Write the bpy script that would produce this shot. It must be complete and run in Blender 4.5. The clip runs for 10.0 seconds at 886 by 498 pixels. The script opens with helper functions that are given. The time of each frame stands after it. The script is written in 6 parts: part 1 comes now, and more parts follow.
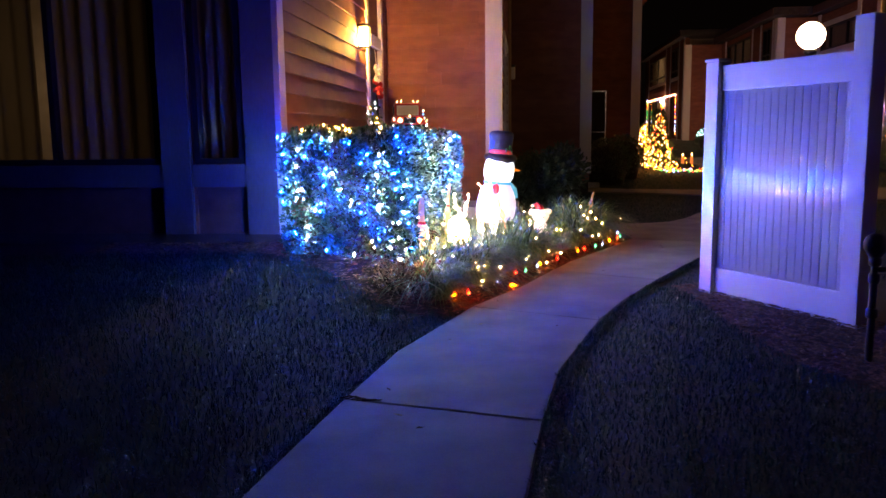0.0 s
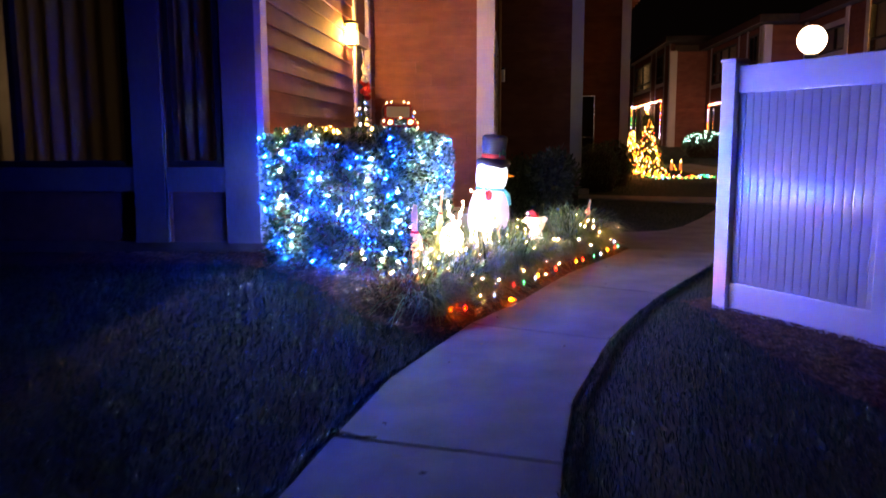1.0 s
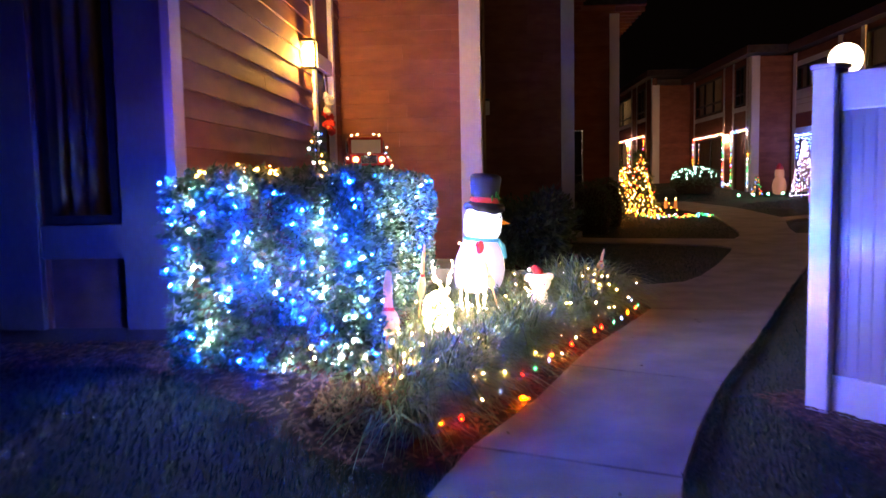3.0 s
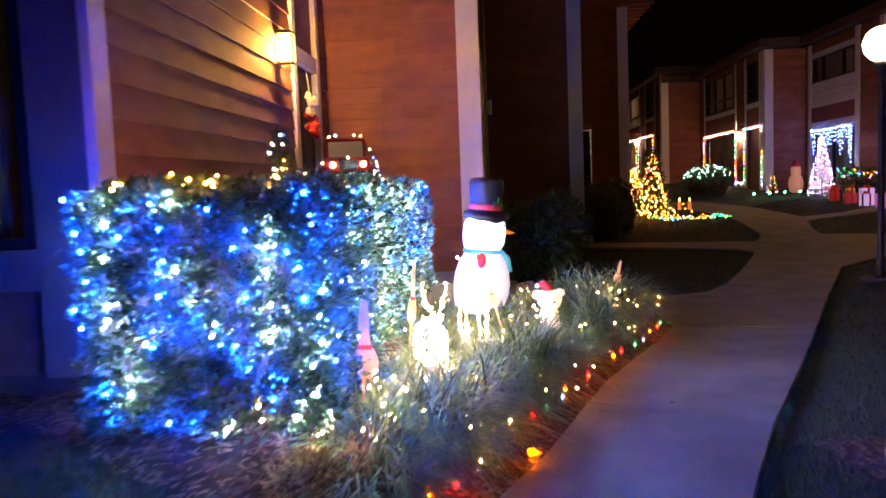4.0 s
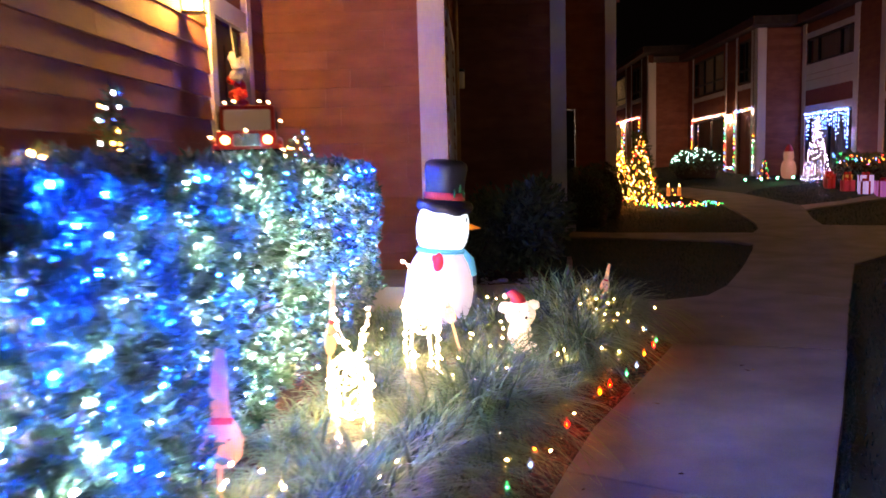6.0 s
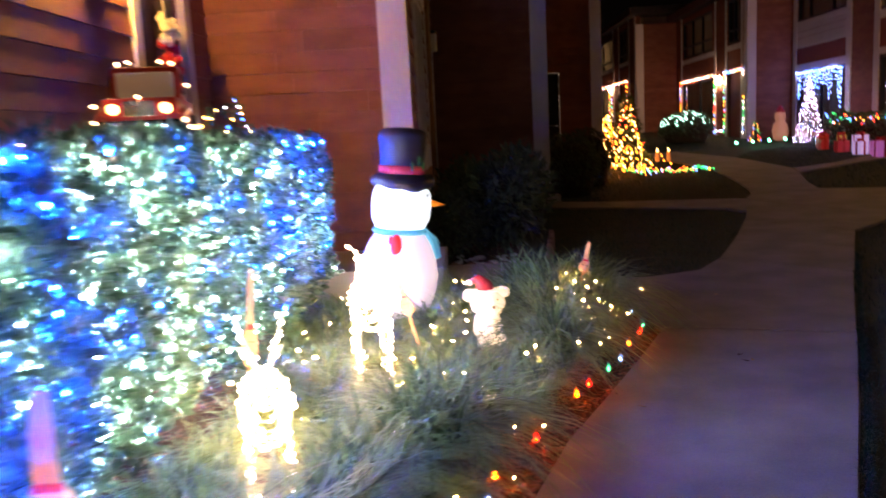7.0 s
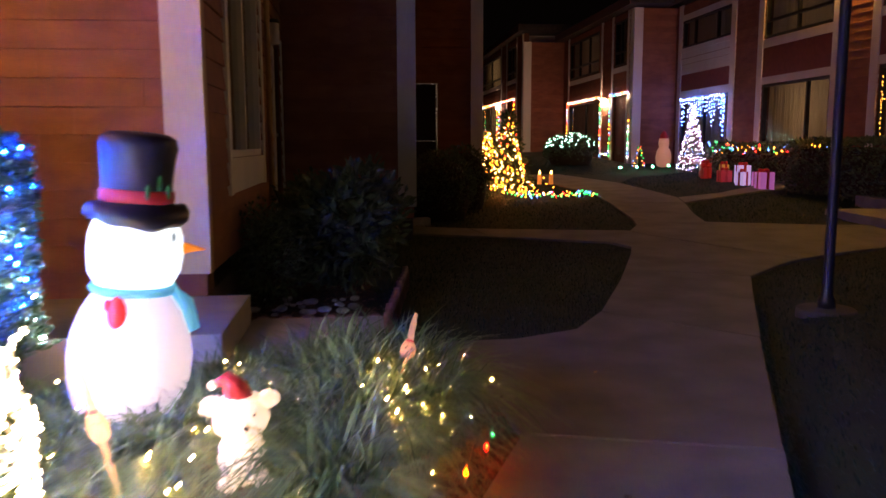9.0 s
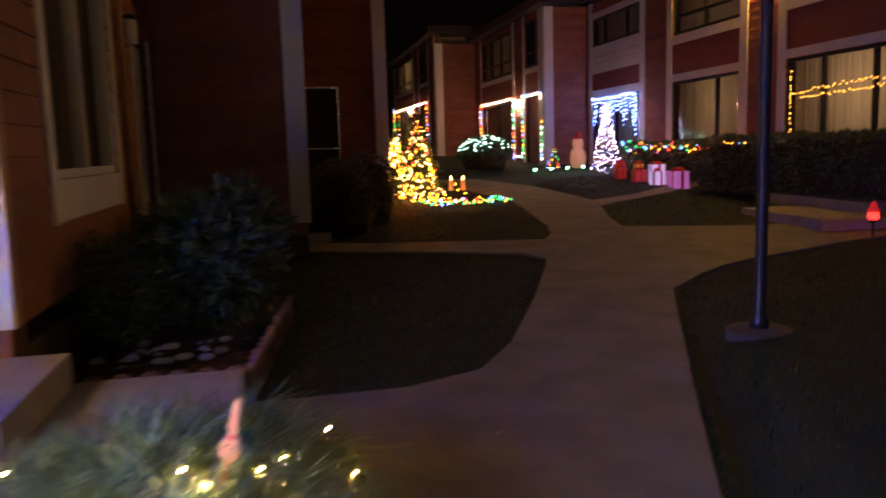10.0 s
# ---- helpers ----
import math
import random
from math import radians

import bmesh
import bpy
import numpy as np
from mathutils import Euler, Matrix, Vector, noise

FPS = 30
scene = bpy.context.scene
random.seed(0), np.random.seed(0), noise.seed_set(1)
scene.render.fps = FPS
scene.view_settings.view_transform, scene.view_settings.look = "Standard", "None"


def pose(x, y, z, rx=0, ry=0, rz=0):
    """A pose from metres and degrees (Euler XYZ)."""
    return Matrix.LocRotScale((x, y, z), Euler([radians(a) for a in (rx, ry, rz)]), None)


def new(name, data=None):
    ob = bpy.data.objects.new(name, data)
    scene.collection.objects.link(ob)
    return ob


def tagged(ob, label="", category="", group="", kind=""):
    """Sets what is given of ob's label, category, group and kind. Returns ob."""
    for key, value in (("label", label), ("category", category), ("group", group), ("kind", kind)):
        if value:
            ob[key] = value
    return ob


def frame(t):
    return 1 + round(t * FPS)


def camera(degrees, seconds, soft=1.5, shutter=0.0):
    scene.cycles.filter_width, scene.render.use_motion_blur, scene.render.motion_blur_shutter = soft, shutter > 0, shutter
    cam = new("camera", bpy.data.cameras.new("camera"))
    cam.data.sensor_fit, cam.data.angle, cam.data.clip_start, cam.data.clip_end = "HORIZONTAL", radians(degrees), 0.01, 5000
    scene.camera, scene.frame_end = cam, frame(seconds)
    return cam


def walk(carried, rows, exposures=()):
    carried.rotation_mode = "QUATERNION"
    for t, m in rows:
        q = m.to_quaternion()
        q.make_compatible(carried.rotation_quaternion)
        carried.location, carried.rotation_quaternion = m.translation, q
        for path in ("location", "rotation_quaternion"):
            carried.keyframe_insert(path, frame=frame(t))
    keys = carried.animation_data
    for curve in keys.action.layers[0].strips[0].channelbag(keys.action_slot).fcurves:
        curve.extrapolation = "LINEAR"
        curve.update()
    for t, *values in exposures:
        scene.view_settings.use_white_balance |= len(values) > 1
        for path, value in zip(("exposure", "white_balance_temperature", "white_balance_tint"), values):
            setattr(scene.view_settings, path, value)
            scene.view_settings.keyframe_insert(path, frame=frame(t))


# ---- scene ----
cam = camera(59.1, 10.0, 1.5, 1.0)
METRES, EYE, TILT, LEAN, TURN = 8.0, 1.37, 0.0, 0.0, 0.0
ROWS = [
    (0.0, 0.0, 0.0, 0.0, -0.1, -8.21, 0.71),
    (0.5, -0.0067, 0.0228, -0.0015, -0.15, -8.46, 0.63),
    (1.0, -0.0135, 0.0608, -0.0016, -1.42, -7.89, 0.19),
    (1.5, -0.0117, 0.1124, -0.0004, -1.66, -6.34, -0.14),
    (2.0, -0.0144, 0.1684, -0.0004, -1.41, -5.38, -0.67),
    (2.5, -0.0158, 0.2264, -0.0003, -2.77, -5.2, 0.15),
    (4.0, 0.0064, 0.3918, 0.0021, -2.65, -4.75, 2.2),
    (4.5, 0.0179, 0.4393, 0.0023, -2.26, -4.75, 1.69),
    (5.0, 0.0261, 0.4811, 0.0033, -2.66, -4.77, 1.75),
    (6.5, 0.0614, 0.5997, 0.0023, -4.29, -7.21, 1.63),
    (7.0, 0.0797, 0.6407, 0.0009, -4.59, -8.36, 2.9),
    (7.5, 0.1037, 0.6829, 0.0016, -8.53, -9.71, 2.08),
    (8.0, 0.1261, 0.7308, 0.0009, -11.52, -9.4, 0.5),
    (8.5, 0.1486, 0.7851, 0.0005, -12.95, -8.26, -0.01),
    (9.0, 0.1687, 0.8442, 0.0008, -12.32, -7.67, 0.17),
    (9.5, 0.1967, 0.8983, 0.0024, -15.21, -7.57, 2.15),
    (10.0, 0.2302, 0.9485, 0.0048, -18.16, -7.47, 1.69),
]
EXPOSURES = [(0.0, 0.25, 6700, 14), (3.0, 0.2, 6700, 14), (6.5, 0.05, 6700, 14), (8.7, 0.0, 6700, 14), (10.0, 0.3, 6700, 14)]
walk(cam, [(t, pose(0, 0, EYE, TILT, LEAN, TURN) @ pose(METRES * x, METRES * y, METRES * z, 90 + pitch, roll, yaw)) for t, x, y, z, yaw, pitch, roll in ROWS], EXPOSURES)
# ---- world and exposure ----
world = bpy.data.worlds.new("night")
scene.world = world
world.use_nodes = True
wbg = world.node_tree.nodes["Background"]
wbg.inputs["Color"].default_value = (0.58, 0.34, 0.27, 1)
wbg.inputs["Strength"].default_value = 0.0017
scene.view_settings.exposure = 0.0

# ---- plan: the houses stand on a grid turned by 6.3 degrees; u runs across, v runs away ----
GRID = pose(0.91, 12.17, 0, 0, 0, -6.3)
STEP_U, STEP_V = 1.765, 5.42


def uvp(u, v, z=0.0):
    return GRID @ Vector((u, v, z))


def smooth(a, b, x):
    k = min(1.0, max(0.0, (x - a) / (b - a)))
    return k * k * (3 - 2 * k)


WALK_L = [(-1.5, -2.2), (-1.05, 1.2), (-0.79, 2.84), (-0.53, 3.97), (-0.31, 4.86), (0.23, 6.16), (0.71, 7.0), (1.38, 8.37), (2.08, 9.5), (2.47, 10.15)]
WALK_R = [(-0.42, -2.4), (0.02, 1.0), (0.31, 2.81), (0.49, 3.72), (0.67, 4.39), (1.15, 5.64), (1.88, 7.02), (2.78, 8.43), (3.56, 9.7), (4.7, 11.55), (6.12, 13.8)]


def along(line, y):
    for (x0, y0), (x1, y1) in zip(line, line[1:]):
        if y <= y1:
            return x0 + (x1 - x0) * (y - y0) / (y1 - y0)
    return line[-1][0]


def height(x, y):
    """The lie of the land: level near the walk, banked towards the near house, climbing gently towards the far houses."""
    s = 0.4 * x + 0.9 * y - 15.5
    z = 0.0344 * (math.log1p(math.exp(s / 0.8)) if s < 30 else s / 0.8)
    if s > 24:
        z = 0.0344 * 30 + 0.0344 * 2 * (1 - math.exp(-(s - 24) / 4))
    d = along(WALK_L, min(y, 10.15)) - x
    if d > 0:
        bank = 0.44 * smooth(0.05, 1.35, d) * (1 - smooth(8.0, 9.6, y)) * (1 - 0.55 * smooth(6.3, 7.4, y) * smooth(1.6, 1.1, d))
        bed = 0.13 * smooth(0.02, 0.5, d) * (1 - smooth(10.4, 11.0, y))
        z += max(bank, bed)
    d = x - along(WALK_R, max(min(y, 13.6), -2.4))
    if d > 0 and y < 14:
        z += (0.07 + 0.05 * smooth(8.0, 10.5, y)) * smooth(0.1, 0.6, d) * (1 - smooth(12.6, 14.0, y))
    return z


# ---- mesh helpers ----
def box(bm, x0, x1, y0, y1, z0, z1, bevel=0.0):
    made = bmesh.ops.create_cube(bm, size=1.0)["verts"]
    for p in made:
        p.co = Vector((x0 + (p.co.x + 0.5) * (x1 - x0), y0 + (p.co.y + 0.5) * (y1 - y0), z0 + (p.co.z + 0.5) * (z1 - z0)))
    if bevel:
        edges = list({e for p in made for e in p.link_edges})
        bmesh.ops.bevel(bm, geom=edges, offset=bevel, segments=2, affect="EDGES", profile=0.7)


def tube(bm, points, radii, sides=8, cap=True):
    """A tube along points, with one radius or one at each point."""
    pts = [Vector(p) for p in points]
    if not isinstance(radii, (list, tuple)):
        radii = [radii] * len(pts)
    rings = []
    for i, p in enumerate(pts):
        d = (pts[min(i + 1, len(pts) - 1)] - pts[max(i - 1, 0)]).normalized()
        side = d.cross(Vector((0, 0, 1)))
        if side.length < 0.05:
            side = d.cross(Vector((0, 1, 0)))
        side.normalize()
        other = side.cross(d)
        rings.append([bm.verts.new(p + radii[i] * (math.cos(a) * side + math.sin(a) * other)) for a in (2 * math.pi * k / sides for k in range(sides))])
    for r0, r1 in zip(rings, rings[1:]):
        for k in range(sides):
            f = bm.faces.new((r0[k], r0[(k + 1) % sides], r1[(k + 1) % sides], r1[k]))
            f.smooth = True
    if cap:
        bm.faces.new(rings[0][::-1])
        bm.faces.new(rings[-1])


def lathe(bm, profile, sides=24, at=(0, 0, 0), squash=1.0, wobble=0.0):
    """A turned body from (radius, z) pairs."""
    rings = []
    for r, z in profile:
        rings.append([bm.verts.new((at[0] + r * math.cos(a) * (1 + wobble * math.sin(5 * a + 9 * z)), at[1] + squash * r * math.sin(a), at[2] + z)) for a in (2 * math.pi * k / sides for k in range(sides))])
    for r0, r1 in zip(rings, rings[1:]):
        for k in range(sides):
            f = bm.faces.new((r0[k], r0[(k + 1) % sides], r1[(k + 1) % sides], r1[k]))
            f.smooth = True
    bm.faces.new(rings[0][::-1])
    bm.faces.new(rings[-1])


def ball(bm, c, r, sub=2, scale=(1, 1, 1)):
    for p in bmesh.ops.create_icosphere(bm, subdivisions=sub, radius=1.0)["verts"]:
        p.co = Vector(c) + Vector((p.co.x * r * scale[0], p.co.y * r * scale[1], p.co.z * r * scale[2]))
        for f in p.link_faces:
            f.smooth = sub > 1


def mesh_of(name, verts, faces, material, smooth_faces=False):
    me = bpy.data.meshes.new(name)
    me.from_pydata(verts, [], faces)
    me.materials.append(material)
    if smooth_faces:
        me.polygons.foreach_set("use_smooth", [True] * len(me.polygons))
    me.update()
    return me


def to_mesh(name, bm, material):
    me = bpy.data.meshes.new(name)
    bmesh.ops.recalc_face_normals(bm, faces=bm.faces)
    bm.to_mesh(me)
    bm.free()
    me.materials.append(material)
    return me


def part(name, bm, material, parent, label=""):
    ob = new(name, to_mesh(name, bm, material))
    ob.parent = parent
    return tagged(ob, label)


def whole(name, bm, material, label, category, at=None, group="", kind=""):
    ob = new(name, to_mesh(name, bm, material))
    if at is not None:
        ob.matrix_world = at
    return tagged(ob, label, category, group, kind)


def empty(name, at, label, category, group="", kind=""):
    ob = new(name)
    ob.empty_display_size = 0.1
    ob.matrix_world = at
    return tagged(ob, label, category, group, kind)


# ---- materials ----
def surface(name, low, high, rough=0.7, scale=8.0, fine=90.0, bump=0.15, metal=0.0, spread=0.0, translucent=0.0, coat=0.0, coat_rough=0.12, ribs=0.0, stretch=(1, 1, 1)):
    """Two scales of variation between two colours, a fine relief, and a shade that differs from piece to piece."""
    m = bpy.data.materials.new(name)
    m.use_nodes = True
    nodes, links = m.node_tree.nodes, m.node_tree.links
    b = nodes["Principled BSDF"]
    b.inputs["Metallic"].default_value = metal
    b.inputs["Coat Weight"].default_value = coat
    b.inputs["Coat Roughness"].default_value = coat_rough
    b.inputs["Coat IOR"].default_value = 2.1
    geo = nodes.new("ShaderNodeNewGeometry")
    mapping = nodes.new("ShaderNodeMapping")
    mapping.inputs["Scale"].default_value = stretch
    links.new(geo.outputs["Position"], mapping.inputs["Vector"])
    big, small = nodes.new("ShaderNodeTexNoise"), nodes.new("ShaderNodeTexNoise")
    for n, s, d in ((big, scale, 4), (small, fine, 3)):
        n.inputs["Scale"].default_value = s
        n.inputs["Detail"].default_value = d
        links.new(mapping.outputs["Vector"], n.inputs["Vector"])
    mixed = nodes.new("ShaderNodeMath")
    mixed.operation = "MULTIPLY_ADD"
    links.new(small.outputs["Fac"], mixed.inputs[0])
    mixed.inputs[1].default_value = 0.4
    links.new(big.outputs["Fac"], mixed.inputs[2])
    ramp = nodes.new("ShaderNodeValToRGB")
    ramp.color_ramp.elements[0].position, ramp.color_ramp.elements[1].position = 0.45, 0.95
    ramp.color_ramp.elements[0].color, ramp.color_ramp.elements[1].color = (*low, 1), (*high, 1)
    links.new(mixed.outputs[0], ramp.inputs["Fac"])
    out = ramp.outputs["Color"]
    if spread:
        info = nodes.new("ShaderNodeObjectInfo")
        add = nodes.new("ShaderNodeMath")
        add.operation = "ADD"
        links.new(info.outputs["Random"], add.inputs[0])
        links.new(geo.outputs["Random Per Island"], add.inputs[1])
        frac = nodes.new("ShaderNodeMath")
        frac.operation = "FRACT"
        links.new(add.outputs[0], frac.inputs[0])
        span = nodes.new("ShaderNodeMapRange")
        span.inputs["To Min"].default_value, span.inputs["To Max"].default_value = 1 - spread, 1 + spread
        links.new(frac.outputs[0], span.inputs["Value"])
        hsv = nodes.new("ShaderNodeHueSaturation")
        links.new(span.outputs[0], hsv.inputs["Value"])
        links.new(out, hsv.inputs["Color"])
        out = hsv.outputs["Color"]
    links.new(out, b.inputs["Base Color"])
    vary = nodes.new("ShaderNodeMapRange")
    vary.inputs["To Min"].default_value, vary.inputs["To Max"].default_value = max(0.05, rough - 0.08), min(1, rough + 0.08)
    links.new(big.outputs["Fac"], vary.inputs["Value"])
    links.new(vary.outputs[0], b.inputs["Roughness"])
    if bump:
        bn = nodes.new("ShaderNodeBump")
        bn.inputs["Strength"].default_value, bn.inputs["Distance"].default_value = bump, 0.01
        links.new(mixed.outputs[0], bn.inputs["Height"])
        links.new(bn.outputs["Normal"], b.inputs["Normal"])
    if ribs:
        streak, stretched, rb = nodes.new("ShaderNodeTexNoise"), nodes.new("ShaderNodeMapping"), nodes.new("ShaderNodeBump")
        stretched.inputs["Scale"].default_value = (ribs, ribs, ribs * 4.0)
        streak.inputs["Scale"].default_value = 1.0
        links.new(geo.outputs["Position"], stretched.inputs["Vector"])
        links.new(stretched.outputs["Vector"], streak.inputs["Vector"])
        rb.inputs["Strength"].default_value, rb.inputs["Distance"].default_value = 1.0, 0.0014
        links.new(streak.outputs["Fac"], rb.inputs["Height"])
        links.new(rb.outputs["Normal"], b.inputs["Coat Normal"])
    if translucent:
        tr, mx = nodes.new("ShaderNodeBsdfTranslucent"), nodes.new("ShaderNodeMixShader")
        links.new(out, tr.inputs["Color"])
        mx.inputs["Fac"].default_value = translucent
        links.new(b.outputs[0], mx.inputs[1])
        links.new(tr.outputs[0], mx.inputs[2])
        links.new(mx.outputs[0], nodes["Material Output"].inputs["Surface"])
    return m


def glow(name, colour, strength, body=None):
    m = bpy.data.materials.new(name)
    m.use_nodes = True
    b = m.node_tree.nodes["Principled BSDF"]
    b.inputs["Base Color"].default_value = (*(body or colour), 1)
    b.inputs["Roughness"].default_value = 0.4
    b.inputs["Emission Color"].default_value = (*colour, 1)
    b.inputs["Emission Strength"].default_value = strength
    return m


def pane_glass(name, tint=(0.8, 0.85, 0.85)):
    m = bpy.data.materials.new(name)
    m.use_nodes = True
    nodes, links = m.node_tree.nodes, m.node_tree.links
    nodes.remove(nodes["Principled BSDF"])
    clear, gloss, mx, fr = nodes.new("ShaderNodeBsdfTransparent"), nodes.new("ShaderNodeBsdfGlossy"), nodes.new("ShaderNodeMixShader"), nodes.new("ShaderNodeFresnel")
    clear.inputs["Color"].default_value = (*tint, 1)
    gloss.inputs["Roughness"].default_value = 0.02
    fr.inputs["IOR"].default_value = 1.5
    links.new(fr.outputs[0], mx.inputs["Fac"])
    links.new(clear.outputs[0], mx.inputs[1])
    links.new(gloss.outputs[0], mx.inputs[2])
    links.new(mx.outputs[0], nodes["Material Output"].inputs["Surface"])
    return m


SIDING = surface("siding_paint", (0.22, 0.085, 0.055), (0.34, 0.14, 0.085), 0.78, 3.0, 60, 0.25, spread=0.10, stretch=(1, 1, 2.5))
SHEATH = surface("wall_sheathing", (0.10, 0.04, 0.03), (0.14, 0.06, 0.04), 0.8)
WHITE = surface("white_trim_paint", (0.66, 0.64, 0.62), (0.80, 0.79, 0.76), 0.5, 2.0, 40, 0.12, stretch=(1, 1, 0.4))
GREY_TRIM = surface("grey_trim_paint", (0.095, 0.095, 0.10), (0.155, 0.155, 0.16), 0.6, 2.0, 40, 0.12, stretch=(1, 1, 0.4))
TAN = surface("tan_edge_paint", (0.42, 0.27, 0.13), (0.55, 0.36, 0.18), 0.6)
BLACK_METAL = surface("black_metal", (0.012, 0.012, 0.013), (0.03, 0.03, 0.03), 0.4, 12, 120, 0.1)
DARK_WALL = surface("dark_panel_paint", (0.09, 0.05, 0.045), (0.15, 0.085, 0.075), 0.7)
RED_PANEL = surface("red_brown_panel", (0.20, 0.05, 0.04), (0.28, 0.08, 0.06), 0.6)
FOUNDATION = surface("foundation_concrete", (0.05, 0.04, 0.035), (0.10, 0.085, 0.075), 0.85, 4, 60, 0.4)
CONCRETE = surface("walk_concrete", (0.118, 0.112, 0.108), (0.240, 0.228, 0.220), 0.75, 2.2, 140, 0.25, spread=0.05)
SOIL = surface("turf_soil", (0.009, 0.018, 0.006), (0.022, 0.036, 0.013), 0.95, 5, 80, 0.6)
MULCH = surface("mulch", (0.018, 0.010, 0.007), (0.055, 0.030, 0.018), 0.9, 30, 140, 0.9)
BARK_CHIP = surface("bark_chips", (0.05, 0.025, 0.015), (0.20, 0.11, 0.065), 0.85, 20, 120, 0.3, spread=0.5)
GRASS = surface("lawn_grass", (0.004, 0.023, 0.019), (0.012, 0.062, 0.054), 0.32, 2.5, 60, 0.0, spread=0.4, translucent=0.4)
for m in (GRASS, SOIL):
    for node in m.node_tree.nodes:
        if node.type == "BSDF_PRINCIPLED":
            node.inputs["Specular IOR Level"].default_value = 0.42
LILY = surface("border_grass", (0.075, 0.125, 0.055), (0.26, 0.35, 0.16), 0.42, 6, 50, 0.0, spread=0.4, translucent=0.25)
STRAW = surface("dry_grass", (0.26, 0.19, 0.08), (0.44, 0.34, 0.15), 0.6, 6, 50, 0.0, spread=0.4, translucent=0.2)
LEAF = surface("hedge_leaf", (0.05, 0.095, 0.06), (0.15, 0.23, 0.14), 0.28, 9, 50, 0.0, spread=0.4, translucent=0.22)
DARK_LEAF = surface("shrub_leaf", (0.06, 0.09, 0.05), (0.15, 0.19, 0.10), 0.4, 9, 50, 0.0, spread=0.4, translucent=0.2)
DRY_LEAF = surface("brown_leaf", (0.13, 0.085, 0.05), (0.30, 0.20, 0.12), 0.5, 9, 50, 0.0, spread=0.4, translucent=0.2)
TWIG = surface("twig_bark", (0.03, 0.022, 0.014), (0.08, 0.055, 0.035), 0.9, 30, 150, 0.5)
VINYL = surface("white_vinyl", (0.74, 0.74, 0.76), (0.82, 0.82, 0.83), 0.42, 1.5, 260, 0.02, coat=1.0, coat_rough=0.14, ribs=11.0, stretch=(1, 1, 0.15))
CURTAIN = surface("curtain_cloth", (0.30, 0.26, 0.20), (0.42, 0.36, 0.28), 0.9, 3, 60, 0.1, translucent=0.5, stretch=(1, 1, 0.2))
INTERIOR = surface("room_plaster", (0.35, 0.30, 0.25), (0.45, 0.40, 0.33), 0.9)
ROOFING = surface("roof_shingle", (0.03, 0.025, 0.025), (0.07, 0.06, 0.055), 0.9, 8, 60, 0.5)
EAVE = surface("eave_paint", (0.22, 0.07, 0.05), (0.30, 0.11, 0.08), 0.7)
GLASS = pane_glass("window_glass")
DOOR_DARK = surface("dark_door_paint", (0.02, 0.022, 0.03), (0.04, 0.042, 0.05), 0.4)
SCREEN = surface("screen_mesh", (0.02, 0.02, 0.022), (0.035, 0.035, 0.036), 0.8, 40, 300, 0.3)

# ---- ground ----
BED = [(0.10, 6.22), (0.62, 7.0), (1.29, 8.37), (1.99, 9.5), (2.40, 10.15), (2.46, 10.7), (2.1, 11.0), (1.3, 10.95), (0.5, 11.1), (0.2, 11.1), (-0.05, 8.6), (-0.25, 6.4)]
MULCH_NEAR = [(0.20, 6.12), (-0.25, 5.66), (-0.62, 5.80), (-1.05, 5.92), (-1.5, 6.35), (-5, 6.55), (-5, 7.2), (-1.5, 7.0), (-0.5, 11.4), (0.5, 11.2), (2.46, 10.8), (2.47, 10.15)]
MULCH_FENCE = [(2.05, 6.9), (2.35, 6.75), (3.4, 4.4), (3.4, 2.5), (2.45, 3.2), (2.02, 4.3), (1.98, 5.3)]
PLANTER = [(1.05, 12.9), (2.15, 12.78), (2.3, 15.2), (1.9, 17.3), (1.45, 17.3), (1.0, 13.0)]
LAWN_BACK = [(2.18, 11.98), (2.99, 11.9), (3.53, 12.08), (3.94, 12.6), (4.77, 14.0), (5.55, 15.4), (5.8, 15.9), (5.62, 16.4), (4.32, 17.2), (2.71, 18.2), (2.0, 17.6), (2.3, 15.2)]
LAWN_SECOND = [(2.9, 18.9), (4.22, 18.08), (6.3, 17.22), (6.8, 17.7), (7.05, 18.5), (7.55, 20.4), (7.85, 21.7), (7.85, 23.8), (5.6, 23.2), (4.8, 22.0)]
LAWN_POLE = [(2.0, 7.0), (2.78, 8.41), (3.58, 9.7), (4.72, 11.55), (5.5, 12.8), (6.14, 13.75), (6.83, 14.3), (7.94, 14.78), (8.8, 14.98), (10.6, 15.25), (13, 14.6), (13, 5), (3.2, 5)]
LAWN_C = [(7.66, 16.95), (8.5, 16.8), (9.4, 16.9), (11.0, 18.3), (14.5, 20.4), (13.9, 22.6), (12.2, 21.9), (8.95, 20.05), (8.2, 18.5)]
ISLAND = [(9.25, 20.98), (10.4, 21.4), (11.81, 22.4), (13.5, 23.5), (14.4, 24.9), (13.7, 26.6), (12.2, 26.4), (10.5, 25.5), (9.45, 24.2)]
LAWN_FAR = [(9.0, 27.0), (10.3, 26.6), (12.0, 27.6), (14.0, 28.2), (13.3, 31.5), (11.6, 35.5), (9.5, 36.5), (8.2, 31)]
LAWN_LEFT = [(-6, -3), (-1.55, -3), (-1.07, 1.2), (-0.81, 2.84), (-0.55, 3.97), (-0.33, 4.86), (0.10, 5.9), (-0.25, 5.68), (-0.62, 5.82), (-1.05, 5.94), (-1.5, 6.37), (-6, 6.55)]
